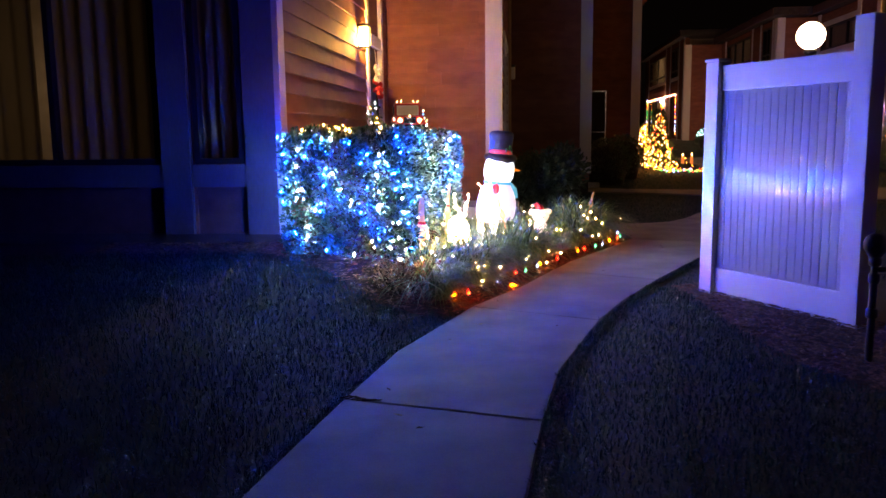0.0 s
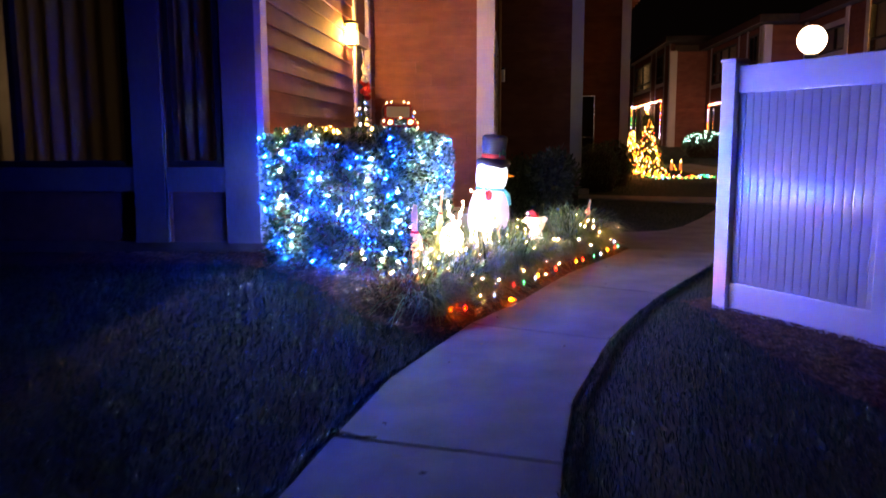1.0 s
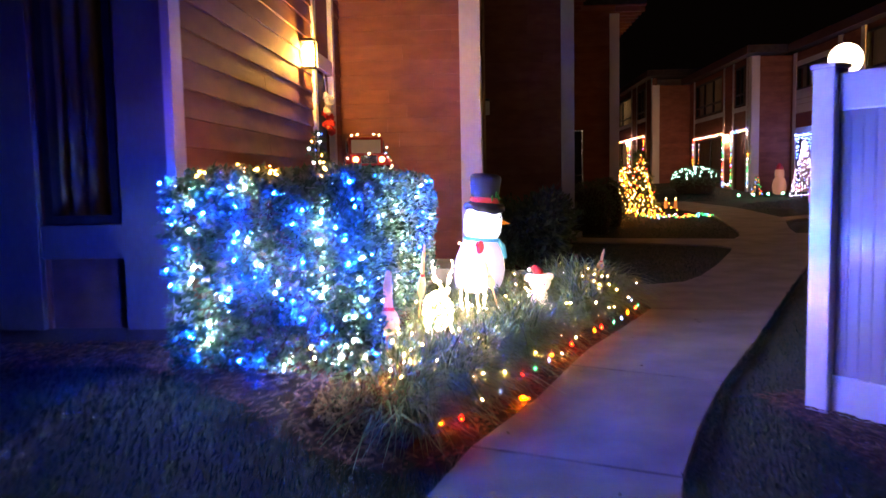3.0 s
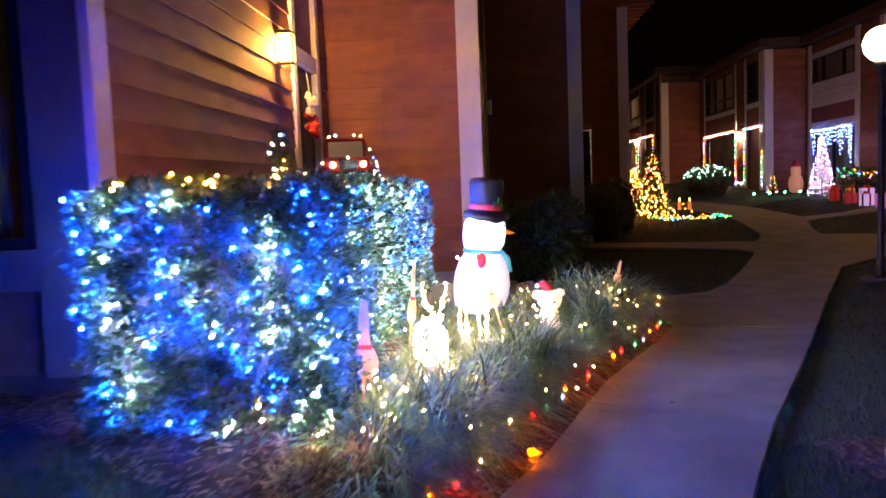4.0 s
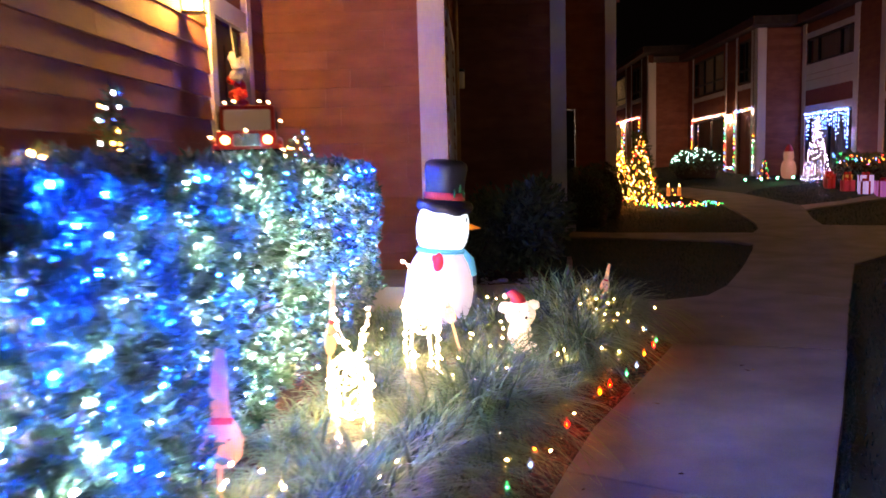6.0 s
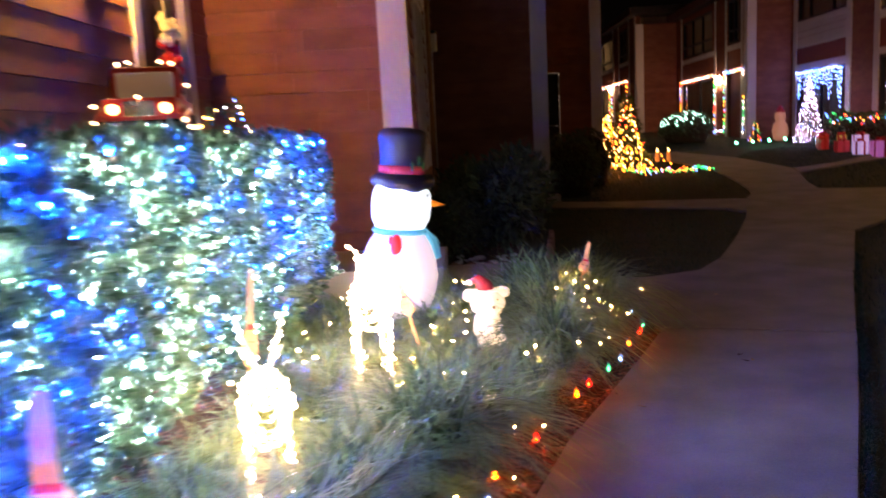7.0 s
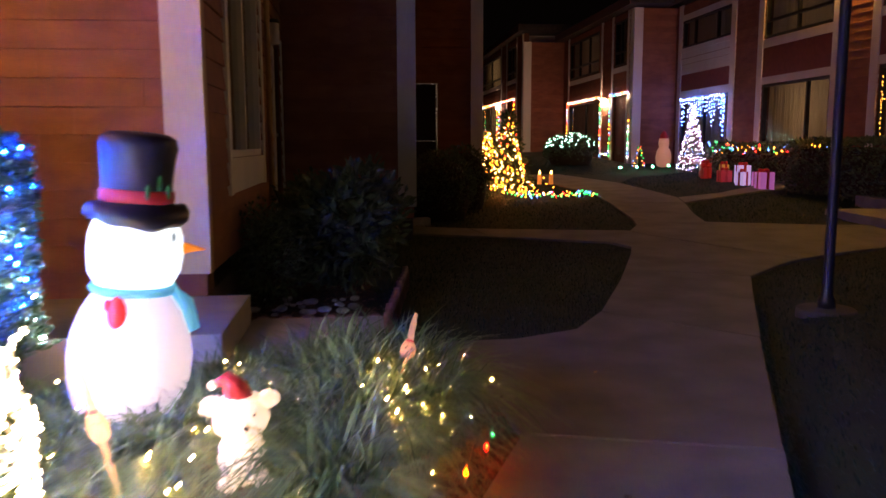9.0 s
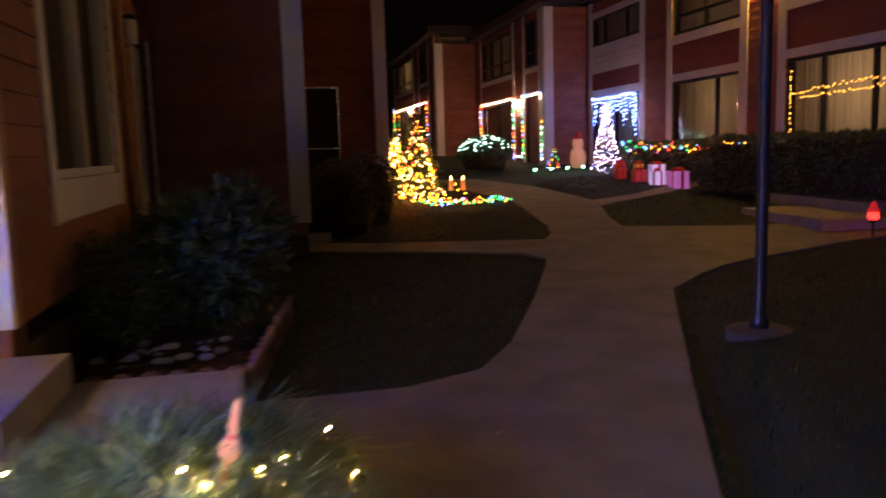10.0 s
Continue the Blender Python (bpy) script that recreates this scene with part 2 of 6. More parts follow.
LAWN_RIGHT = [(-0.35, -3), (0.06, 1.0), (0.34, 2.81), (0.52, 3.72), (0.70, 4.39), (1.18, 5.64), (1.90, 7.02), (2.05, 6.9), (1.98, 5.3), (2.02, 4.3), (2.45, 3.2), (3.4, 2.4), (4, -3)]


def inside(poly, x, y):
    hit = False
    for (x0, y0), (x1, y1) in zip(poly, poly[1:] + poly[:1]):
        if (y0 > y) != (y1 > y) and x < x0 + (x1 - x0) * (y - y0) / (y1 - y0):
            hit = not hit
    return hit


def build_ground():
    xs = sorted(set([-300, -120, -50, -20, -10] + [round(-7 + 0.16 * i, 3) for i in range(82)] + [round(6.2 + 0.35 * i, 3) for i in range(40)] + [24, 40, 90, 300]))
    ys = sorted(set([-300, -100, -30, -10] + [round(-4 + 0.16 * i, 3) for i in range(140)] + [round(18.5 + 0.35 * i, 3) for i in range(60)] + [45, 60, 100, 300]))
    verts, faces, slots = [], [], []
    for y in ys:
        for x in xs:
            rough = 0.012 * noise.noise((x * 1.7, y * 1.7, 0)) + 0.006 * noise.noise((x * 6, y * 6, 3))
            verts.append((x, y, height(max(-30, min(30, x)), max(-30, min(40, y))) - 0.02 + rough))
    n = len(xs)
    for j in range(len(ys) - 1):
        for i in range(n - 1):
            faces.append((j * n + i, j * n + i + 1, (j + 1) * n + i + 1, (j + 1) * n + i))
            x, y = (xs[i] + xs[i + 1]) / 2, (ys[j] + ys[j + 1]) / 2
            slots.append(1 if any(inside(p, x, y) for p in (BED, MULCH_NEAR, MULCH_FENCE, PLANTER)) else 0)
    me = mesh_of("ground", verts, faces, SOIL, True)
    me.materials.append(MULCH)
    me.polygons.foreach_set("material_index", slots)
    return tagged(new("ground", me), "dark soil and bark mulch under the lawns", "ground", kind="structure")


build_ground()


def paving(name, slabs, label, thick=0.09, lift=0.012):
    """Concrete laid in slabs with open joints; each slab follows the land."""
    root = empty(name, Matrix.Identity(4), label, "path", kind="structure")
    for ring in slabs:
        bm = bmesh.new()
        cx, cy = sum(p[0] for p in ring) / len(ring), sum(p[1] for p in ring) / len(ring)
        pts = []
        for (x0, y0), (x1, y1) in zip(ring, ring[1:] + ring[:1]):
            steps = max(1, int(math.hypot(x1 - x0, y1 - y0) / 0.25))
            for k in range(steps):
                pts.append((x0 + (x1 - x0) * k / steps, y0 + (y1 - y0) * k / steps))
        loops = []
        for shrink, drop in ((0.0, -thick), (0.0, -0.008), (0.008, 0.0)):
            loop = []
            for x, y in pts:
                d = math.hypot(x - cx, y - cy)
                x, y = x + (cx - x) * (shrink + 0.005) / d, y + (cy - y) * (shrink + 0.005) / d
                s = 0.4 * x + 0.9 * y - 15.5
                z = 0.0344 * (math.log1p(math.exp(min(s, 60) / 0.8))) + lift + drop
                loop.append(bm.verts.new((x, y, z)))
            loops.append(loop)
        for a, b in zip(loops, loops[1:]):
            for k in range(len(a)):
                bm.faces.new((a[k], a[(k + 1) % len(a)], b[(k + 1) % len(a)], b[k]))
        bmesh.ops.triangulate(bm, faces=[bm.faces.new(loops[-1])])
        part("slab", bm, CONCRETE, root)
    return root


paving("walk", [
    [(-1.5, -2.2), (-0.42, -2.4), (0.02, 1.0), (-1.05, 1.2)],
    [(-1.05, 1.2), (0.02, 1.0), (0.31, 2.81), (0.47, 3.60), (-0.53, 3.95), (-0.79, 2.84)],
    [(-0.53, 3.95), (0.47, 3.60), (0.67, 4.39), (1.15, 5.64), (0.23, 6.16), (-0.31, 4.86)],
    [(0.23, 6.16), (1.15, 5.64), (1.48, 6.3), (2.0, 7.22), (1.11, 7.82), (0.71, 7.0)],
    [(1.11, 7.82), (2.0, 7.22), (2.78, 8.43), (3.56, 9.7), (2.47, 10.15), (2.08, 9.5), (1.38, 8.37)],
    [(2.47, 10.15), (3.56, 9.7), (4.7, 11.55), (3.94, 12.6), (3.53, 12.09), (2.99, 11.91), (2.45, 11.95), (2.5, 10.9)],
    [(3.94, 12.6), (4.7, 11.55), (5.5, 12.82), (6.12, 13.8), (5.05, 14.5), (4.77, 14.0)],
    [(5.05, 14.5), (6.12, 13.8), (6.83, 14.34), (7.3, 14.6), (6.4, 16.9), (6.38, 17.21), (5.73, 16.33), (5.8, 15.9), (5.55, 15.4)],
    [(7.3, 14.6), (7.94, 14.82), (8.79, 15.0), (9.6, 15.2), (9.42, 16.88), (8.5, 16.78), (7.63, 16.88), (7.0, 18.37), (6.75, 17.7), (6.4, 17.2), (6.4, 16.9)],
    [(9.6, 15.2), (10.7, 15.3), (11.2, 16.4), (9.42, 16.88)],
    [(7.0, 18.37), (7.63, 16.88), (8.2, 18.5), (8.88, 20.07), (7.55, 20.4)],
    [(7.55, 20.4), (8.88, 20.07), (9.21, 20.91), (9.35, 22.5), (7.9, 22.5), (7.85, 21.7)],
    [(7.9, 22.5), (9.35, 22.5), (9.45, 24.2), (9.0, 27.0), (8.0, 27.2), (7.88, 23.8)],
    [(8.88, 20.07), (12.2, 21.9), (11.81, 22.38), (10.4, 21.38), (9.21, 20.91)],
    [(12.2, 21.9), (13.9, 22.65), (14.2, 23.4), (13.5, 23.5), (11.81, 22.38)],
], "long pale concrete walk in slabs, scuffed, with open joints")
paving("side_path", [[(5.73, 16.33), (6.38, 17.21), (4.22, 18.06), (4.32, 17.22)], [(4.32, 17.22), (4.22, 18.06), (2.9, 18.88), (2.5, 18.3)]],
       "narrow concrete path leading to a house door")
paving("porch_path", [[(2.47, 10.85), (2.45, 11.95), (2.1, 12.0), (2.05, 11.1)]], "short concrete path between the flower bed and the porch steps")

# ---- houses ----
BOARD = 0.18


def board_mesh():
    bm = bmesh.new()
    ring = [(-0.026, 0.0), (-0.028, 0.004), (-0.007, BOARD + 0.012), (0.0, BOARD + 0.012), (0.0, 0.0)]
    ends = [[bm.verts.new((x, y, z)) for y, z in ring] for x in (0.0, 1.0)]
    for k in range(5):
        bm.faces.new((ends[0][k], ends[0][(k + 1) % 5], ends[1][(k + 1) % 5], ends[1][k]))
    bm.faces.new(ends[0][::-1])
    bm.faces.new(ends[1])
    return to_mesh("board", bm, SIDING)


BOARD_MESH = board_mesh()


def wall(name, at, length, z0, z1, openings=(), label="", lengths=(1.1, 2.6), seed=1, boards=True):
    """A wall 0.2 m thick with its openings cut through, clad in lapped boards; x runs along it and it faces -y."""
    rnd = random.Random(seed)
    bm = bmesh.new()
    xs = sorted({0.0, length} | {e for o in openings for e in o[:2] if 0 < e < length})
    zs = sorted({z0, z1} | {e for o in openings for e in o[2:] if z0 < e < z1})
    for xa, xb in zip(xs, xs[1:]):
        for za, zb in zip(zs, zs[1:]):
            if not any(o[0] < (xa + xb) / 2 < o[1] and o[2] < (za + zb) / 2 < o[3] for o in openings):
                box(bm, xa, xb, 0.0, 0.2, za, zb)
    ob = whole(name, bm, SHEATH if boards else SIDING, label, "wall", at, kind="structure")
    if boards:
        z = z0
        while z < z1 - 0.06:
            cuts = [(0.0, length)]
            for o in openings:
                if o[2] < z + BOARD - 0.01 and o[3] > z + 0.01:
                    cuts = [c for a, b in cuts for c in ((a, min(b, o[0])), (max(a, o[1]), b)) if c[1] - c[0] > 0.03]
            for a, b in cuts:
                x = a
                while x < b - 0.01:
                    run = min(b - x, rnd.uniform(*lengths))
                    if b - x - run < 0.25:
                        run = b - x
                    piece = new("board", BOARD_MESH)
                    piece.parent = ob
                    piece.matrix_local = Matrix.Translation((x, rnd.uniform(-0.002, 0.0), z + rnd.uniform(-0.002, 0.002))) @ Matrix.Rotation(rnd.uniform(-0.0015, 0.0015), 4, "Y") @ Matrix.Diagonal((run - 0.003, 1, 1, 1))
                    x += run
            z += BOARD
    return ob


def trim(name, at, x0, x1, z0, z1, material=None, proud=0.045, label="white painted wooden corner board"):
    bm = bmesh.new()
    box(bm, x0, x1, -proud, 0.02, z0, z1, 0.004)
    return whole(name, bm, material or WHITE, label, "trim", at, kind="structure")


def window(name, at, x0, x1, z0, z1, bars=(), rails=(), frame_mat=None, label="", curtain=True, width=0.05, depth=0.10, rib=0.09, gap=None):
    """A framed window in an opening, with glass panes, bars and a curtain behind."""
    root = empty(name, at @ Matrix.Translation((x0, 0, z0)), label, "window", kind="structure")
    w, hgt, fm = x1 - x0, z1 - z0, frame_mat or BLACK_METAL
    bm = bmesh.new()
    for a in ((0, width, 0, hgt), (w - width, w, 0, hgt), (width, w - width, 0, width), (width, w - width, hgt - width, hgt)):
        box(bm, a[0], a[1], -0.012, depth, a[2], a[3], 0.003)
    part("window_frame", bm, fm, root)
    for b in bars:
        bm = bmesh.new()
        box(bm, b * w - width / 2, b * w + width / 2, -0.006, depth - 0.02, width, hgt - width)
        part("bar", bm, fm, root)
    for r in rails:
        bm = bmesh.new()
        box(bm, width, w - width, -0.008, depth - 0.03, r * hgt - width / 2, r * hgt + width / 2)
        part("rail", bm, fm, root)
    edges = [0.0, *bars, 1.0]
    for a, b in zip(edges, edges[1:]):
        xa, xb = a * w + width / 2, b * w - width / 2
        pane = new("pane", mesh_of("pane", [(xa, 0.043, width), (xb, 0.043, width), (xb, 0.043, hgt - width), (xa, 0.043, hgt - width)], [(0, 1, 2, 3)], GLASS))
        pane.parent, pane.visible_shadow = root, False
    if curtain:
        bm = bmesh.new()
        steps = int(w / 0.012)
        rows = []
        for i in range(steps + 1):
            x = w * i / steps
            if gap and gap[0] < x / w < gap[1]:
                rows.append(None)
                continue
            y = 0.17 + 0.025 * math.sin(2 * math.pi * x / rib) + 0.012 * math.sin(2 * math.pi * x / rib * 0.37 + 1)
            rows.append((bm.verts.new((x, y, 0.0)), bm.verts.new((x, y, hgt))))
        for p, q in zip(rows, rows[1:]):
            if p and q:
                bm.faces.new((p[0], q[0], q[1], p[1])).smooth = True
        part("curtain", bm, CURTAIN, root, "cream pleated curtain hanging behind the glass")
    return root


def room(name, at, x0, x1, z0, z1, deep=2.2):
    """Plain plaster walls that close the space behind a window."""
    bm = bmesh.new()
    box(bm, x0 - 0.3, x1 + 0.3, 0.202, deep, z0 - 0.25, z1 + 0.25)
    front = [f for f in bm.faces if f.calc_center_median().y < 0.21]
    bmesh.ops.delete(bm, geom=front, context="FACES")
    return whole(name, bm, INTERIOR, "plain plastered room behind the window", "room", at, kind="structure")


def eaves(name, at, x0, x1, y0, y1, z, label="dark shingled roof with red-brown boarded eaves"):
    root = empty(name, at, label, "roof", kind="structure")
    bm = bmesh.new()
    box(bm, x0, x1, y0, y1, z + 0.12, z + 0.26)
    part("roof", bm, ROOFING, root)
    bm = bmesh.new()
    box(bm, x0, x1, y0, y1, z + 0.09, z + 0.118)
    part("soffit", bm, EAVE, root)
    n = int((y1 - y0) / 0.45)
    for k in range(n):
        bm = bmesh.new()
        box(bm, x1 - 0.75, x1 - 0.02, y0 + 0.1 + 0.45 * k, y0 + 0.19 + 0.45 * k, z - 0.04, z + 0.088)
        part("rafter", bm, EAVE, root)
    return root


TOP = 5.35
FLOOR = 0.52


def front_at(u, v):
    return GRID @ Matrix.Translation((u, v, 0))


def side_at(u, v):
    return GRID @ pose(u, v, 0, 0, 0, 90)


# nearest house: the window front and the side wall with the lantern and the door
F0 = front_at(-6.765, -STEP_V)
wall("wall_window_front", F0, 5.0, FLOOR, TOP, [(0.3, 3.9, 1.16, 3.3), (4.22, 4.68, 1.16, 3.3), (0.3, 3.9, 0.52, 0.94), (4.22, 4.68, 0.52, 0.94)], "window wall of the near house in dark grey", seed=2, boards=False)
for xa, xb in ((3.925, 4.195), (4.705, 4.995), (0.0, 0.28)):
    trim("trim_post", F0, xa, xb, FLOOR, TOP, GREY_TRIM, 0.05, "grey painted wooden post between windows")
for xa, xb in ((0.28, 3.92), (4.2, 4.7)):
    trim("trim_band", F0, xa, xb, 0.945, 1.145, GREY_TRIM, 0.035, "grey painted sill board under the window")
    trim("panel_low", F0, xa, xb, FLOOR, 0.94, DARK_WALL, -0.03, "dark recessed panel below the window")
window("window_1", F0, 0.3, 3.9, 1.15, 3.3, (0.33, 0.72), (), BLACK_METAL, "wide dark window with drawn cream curtains", rib=0.16, gap=(0.66, 0.70))
window("window_2", F0, 4.22, 4.68, 1.15, 3.3, (), (), BLACK_METAL, "narrow dark window with a drawn curtain", rib=0.12)
room("room_1", F0, 0.3, 4.7, 1.15, 3.3)
S0 = side_at(-1.765, -STEP_V)
wall("wall_lantern_side", S0, STEP_V, FLOOR, TOP, [(3.9, 4.84, FLOOR, 2.62), (3.9, 4.84, 2.78, TOP)], "red-brown lapped-board side wall of the near house", seed=3, lengths=(1.6, 3.2))
trim("trim_corner", S0, -0.05, 0.12, FLOOR, TOP, WHITE, 0.045)
F1M = front_at(-STEP_U, 0)
wall("wall_facing", F1M, STEP_U, FLOOR - 0.16, TOP, [], "red-brown lapped-board wall beside the porch", seed=4, lengths=(0.6, 1.5))
trim("trim_corner", F1M, STEP_U - 0.23, STEP_U + 0.03, FLOOR, TOP, WHITE, 0.05)
S1 = side_at(0, 0)
wall("wall_porch_side", S1, STEP_V, FLOOR, TOP, [(0.98, 3.0, 1.27, 2.9), (4.2, 5.15, FLOOR, 2.6)], "red-brown lapped-board side wall with a window", seed=5, lengths=(1.0, 2.6))
trim("trim_corner", S1, -0.03, 0.06, FLOOR, TOP, TAN, 0.032, "tan painted edge of the corner board")
F2M = front_at(0, STEP_V)
wall("wall_dark_front", F2M, STEP_U, FLOOR - 0.16, TOP, [], "dark brown lapped-board wall in shade", seed=6, lengths=(0.8, 1.8))
trim("trim_corner", F2M, STEP_U - 0.22, STEP_U + 0.03, FLOOR, TOP, WHITE, 0.05)
S2 = side_at(STEP_U, STEP_V)
wall("wall_third_side", S2, STEP_V, FLOOR, TOP, [], "dark brown lapped-board side wall", seed=7)
F3M = front_at(STEP_U, 2 * STEP_V)
wall("wall_screen_front", F3M, STEP_U, 0.8, TOP + 0.2, [(0.1, 0.86, 0.8, 2.6)], "dark brown lapped-board wall with a screen door", seed=8, lengths=(0.8, 1.8))
trim("trim_corner", F3M, STEP_U - 0.22, STEP_U + 0.03, 0.8, TOP + 0.2, WHITE, 0.05)
S3 = side_at(2 * STEP_U, 2 * STEP_V)
wall("wall_fourth_side", S3, 15.0, 0.8, TOP + 0.2, [], "dark brown lapped-board end wall", seed=9)
for k, (u, v, n) in enumerate(((-1.765, -STEP_V, 5.0), (0.0, 0.0, 3.0), (STEP_U, STEP_V, 3.0), (2 * STEP_U, 2 * STEP_V, 3.0))):
    base = 0.8 if k == 3 else FLOOR
    bm = bmesh.new()
    box(bm, u - n, u - 0.02, v + 0.02, v + (15.0 if k == 3 else STEP_V) + 0.18, -0.3, base - (0.0 if k in (0, 3) else 0.165))
    whole("foundation", bm, FOUNDATION, "stained concrete foundation under the house wall", "foundation", GRID, kind="structure")
    eaves("roof_%s" % "abcd"[k], GRID, u - n, u + 0.62, v - 0.55, v + (15.4 if k == 3 else STEP_V - 0.58), TOP + (0.2 if k == 3 else 0.0))

# ---- light-giving materials ----
BULB_BLUE = glow("blue_led", (0.0002, 0.026, 1.0), 9200)
BULB_COOL = glow("cool_white_led", (0.68, 0.95, 0.95), 1900)
BULB_WARM = glow("warm_mini_light", (1.0, 0.48, 0.13), 1050)
BULB_GOLD = glow("gold_mini_light", (1.0, 0.34, 0.04), 190)
TREE_WHITE = glow("tree_white_light", (0.8, 0.9, 1.0), 34)
TREE_BLUE = glow("tree_blue_light", (0.01, 0.06, 1.0), 50)
TREE_GOLD = glow("tree_gold_light", (1.0, 0.36, 0.04), 70)
def tinted_bulb(name, tint, glare):
    """Clear coloured plastic that passes the light of the core inside it."""
    m = bpy.data.materials.new(name)
    m.use_nodes = True
    nodes, links = m.node_tree.nodes, m.node_tree.links
    b, clear, mx = nodes["Principled BSDF"], nodes.new("ShaderNodeBsdfTransparent"), nodes.new("ShaderNodeMixShader")
    b.inputs["Base Color"].default_value = (*tint, 1)
    b.inputs["Roughness"].default_value = 0.15
    b.inputs["Emission Color"].default_value = (*tint, 1)
    b.inputs["Emission Strength"].default_value = glare
    clear.inputs["Color"].default_value = (*tint, 1)
    mx.inputs["Fac"].default_value = 0.35
    links.new(clear.outputs[0], mx.inputs[1])
    links.new(b.outputs[0], mx.inputs[2])
    links.new(mx.outputs[0], nodes["Material Output"].inputs["Surface"])
    return m


JUMBO = {
    "yellow": tinted_bulb("yellow_bulb", (1.0, 0.34, 0.02), 2.2), "red": tinted_bulb("red_bulb", (1.0, 0.04, 0.02), 2.2),
    "green": tinted_bulb("green_bulb", (0.10, 0.80, 0.34), 0.5), "blue": tinted_bulb("blue_white_bulb", (0.42, 0.60, 1.0), 0.5)}
CORE = {
    "yellow": glow("yellow_core", (1.0, 0.34, 0.04), 1500), "red": glow("red_core", (1.0, 0.16, 0.05), 1500),
    "green": glow("green_core", (0.45, 1.0, 0.60), 110), "blue": glow("blue_white_core", (0.60, 0.78, 1.0), 110)}
LANTERN_GLASS = glow("lantern_glass", (1.0, 0.48, 0.075), 520)
GLOBE_GLASS = glow("globe_glass", (1.0, 0.72, 0.46), 12)
SNOW_BODY = glow("lit_snow_fabric", (0.98, 0.80, 1.0), 0.62, (0.85, 0.85, 0.9))
SNOW_HEAD = glow("lit_snow_head_fabric", (0.80, 0.92, 1.0), 1.6, (0.85, 0.85, 0.9))
HAT_CLOTH = surface("black_nylon", (0.006, 0.006, 0.010), (0.016, 0.016, 0.024), 0.45, 6, 60, 0.3)
RED_CLOTH = surface("red_nylon", (0.50, 0.025, 0.03), (0.68, 0.05, 0.05), 0.55, 8, 80, 0.2)
MITTEN_CLOTH = glow("lit_red_nylon", (0.9, 0.03, 0.03), 0.35, (0.7, 0.04, 0.04))
SCARF_CLOTH = glow("lit_blue_nylon", (0.10, 0.50, 0.75), 0.40, (0.12, 0.45, 0.65))
NOSE_CLOTH = glow("lit_orange_nylon", (1.0, 0.25, 0.02), 0.55, (0.9, 0.3, 0.03))
HOLLY = surface("holly_green", (0.02, 0.16, 0.05), (0.04, 0.24, 0.08), 0.5)
# The wire emits a little itself, standing in for bulb light on it.
DEER_WIRE = glow("glowing_deer_wire", (1.0, 0.74, 0.42), 0.5, (0.8, 0.75, 0.65))
DEER_BULB = glow("deer_mini_light", (1.0, 0.64, 0.32), 125)
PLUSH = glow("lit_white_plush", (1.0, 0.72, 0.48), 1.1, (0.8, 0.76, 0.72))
STAKE_WOOD = surface("painted_stake_wood", (0.60, 0.29, 0.12), (0.78, 0.44, 0.22), 0.6, 12, 90, 0.3, stretch=(1, 1, 0.2))
GREEN_WIRE = surface("green_wire", (0.01, 0.03, 0.012), (0.02, 0.05, 0.02), 0.5)
PINE = surface("pine_needles", (0.04, 0.10, 0.05), (0.10, 0.20, 0.09), 0.5, 20, 90, 0.0, spread=0.4)
TRUCK_RED = surface("toy_truck_red", (0.38, 0.02, 0.015), (0.52, 0.04, 0.03), 0.3, 6, 60, 0.03, coat=0.5)
CHROME = surface("dull_chrome", (0.55, 0.55, 0.55), (0.7, 0.7, 0.7), 0.25, 8, 60, 0.0, metal=1.0)
# Faint emission in the pane stands in for light inside the cab.
WINDSCREEN = glow("glowing_windscreen", (1.0, 0.66, 0.36), 0.09, (0.6, 0.52, 0.45))
HEADLIGHT = glow("headlight", (1.0, 0.55, 0.16), 12)
TRUCK_BULB = glow("truck_light", (1.0, 0.55, 0.22), 25)
STEP_CONCRETE = surface("step_concrete", (0.26, 0.25, 0.24), (0.40, 0.385, 0.37), 0.75, 3, 120, 0.25)
EDGING = surface("edging_brick", (0.16, 0.10, 0.09), (0.28, 0.19, 0.17), 0.85, 9, 80, 0.4, spread=0.2)
PEBBLE = surface("pale_stone", (0.38, 0.36, 0.36), (0.58, 0.56, 0.54), 0.7, 14, 80, 0.3, spread=0.25)
RUSTY_PIPE = surface("black_iron_pipe", (0.015, 0.014, 0.014), (0.045, 0.04, 0.038), 0.55, 20, 90, 0.3)
BEARD = surface("white_yarn", (0.6, 0.6, 0.6), (0.8, 0.8, 0.8), 0.9, 60, 200, 0.8)


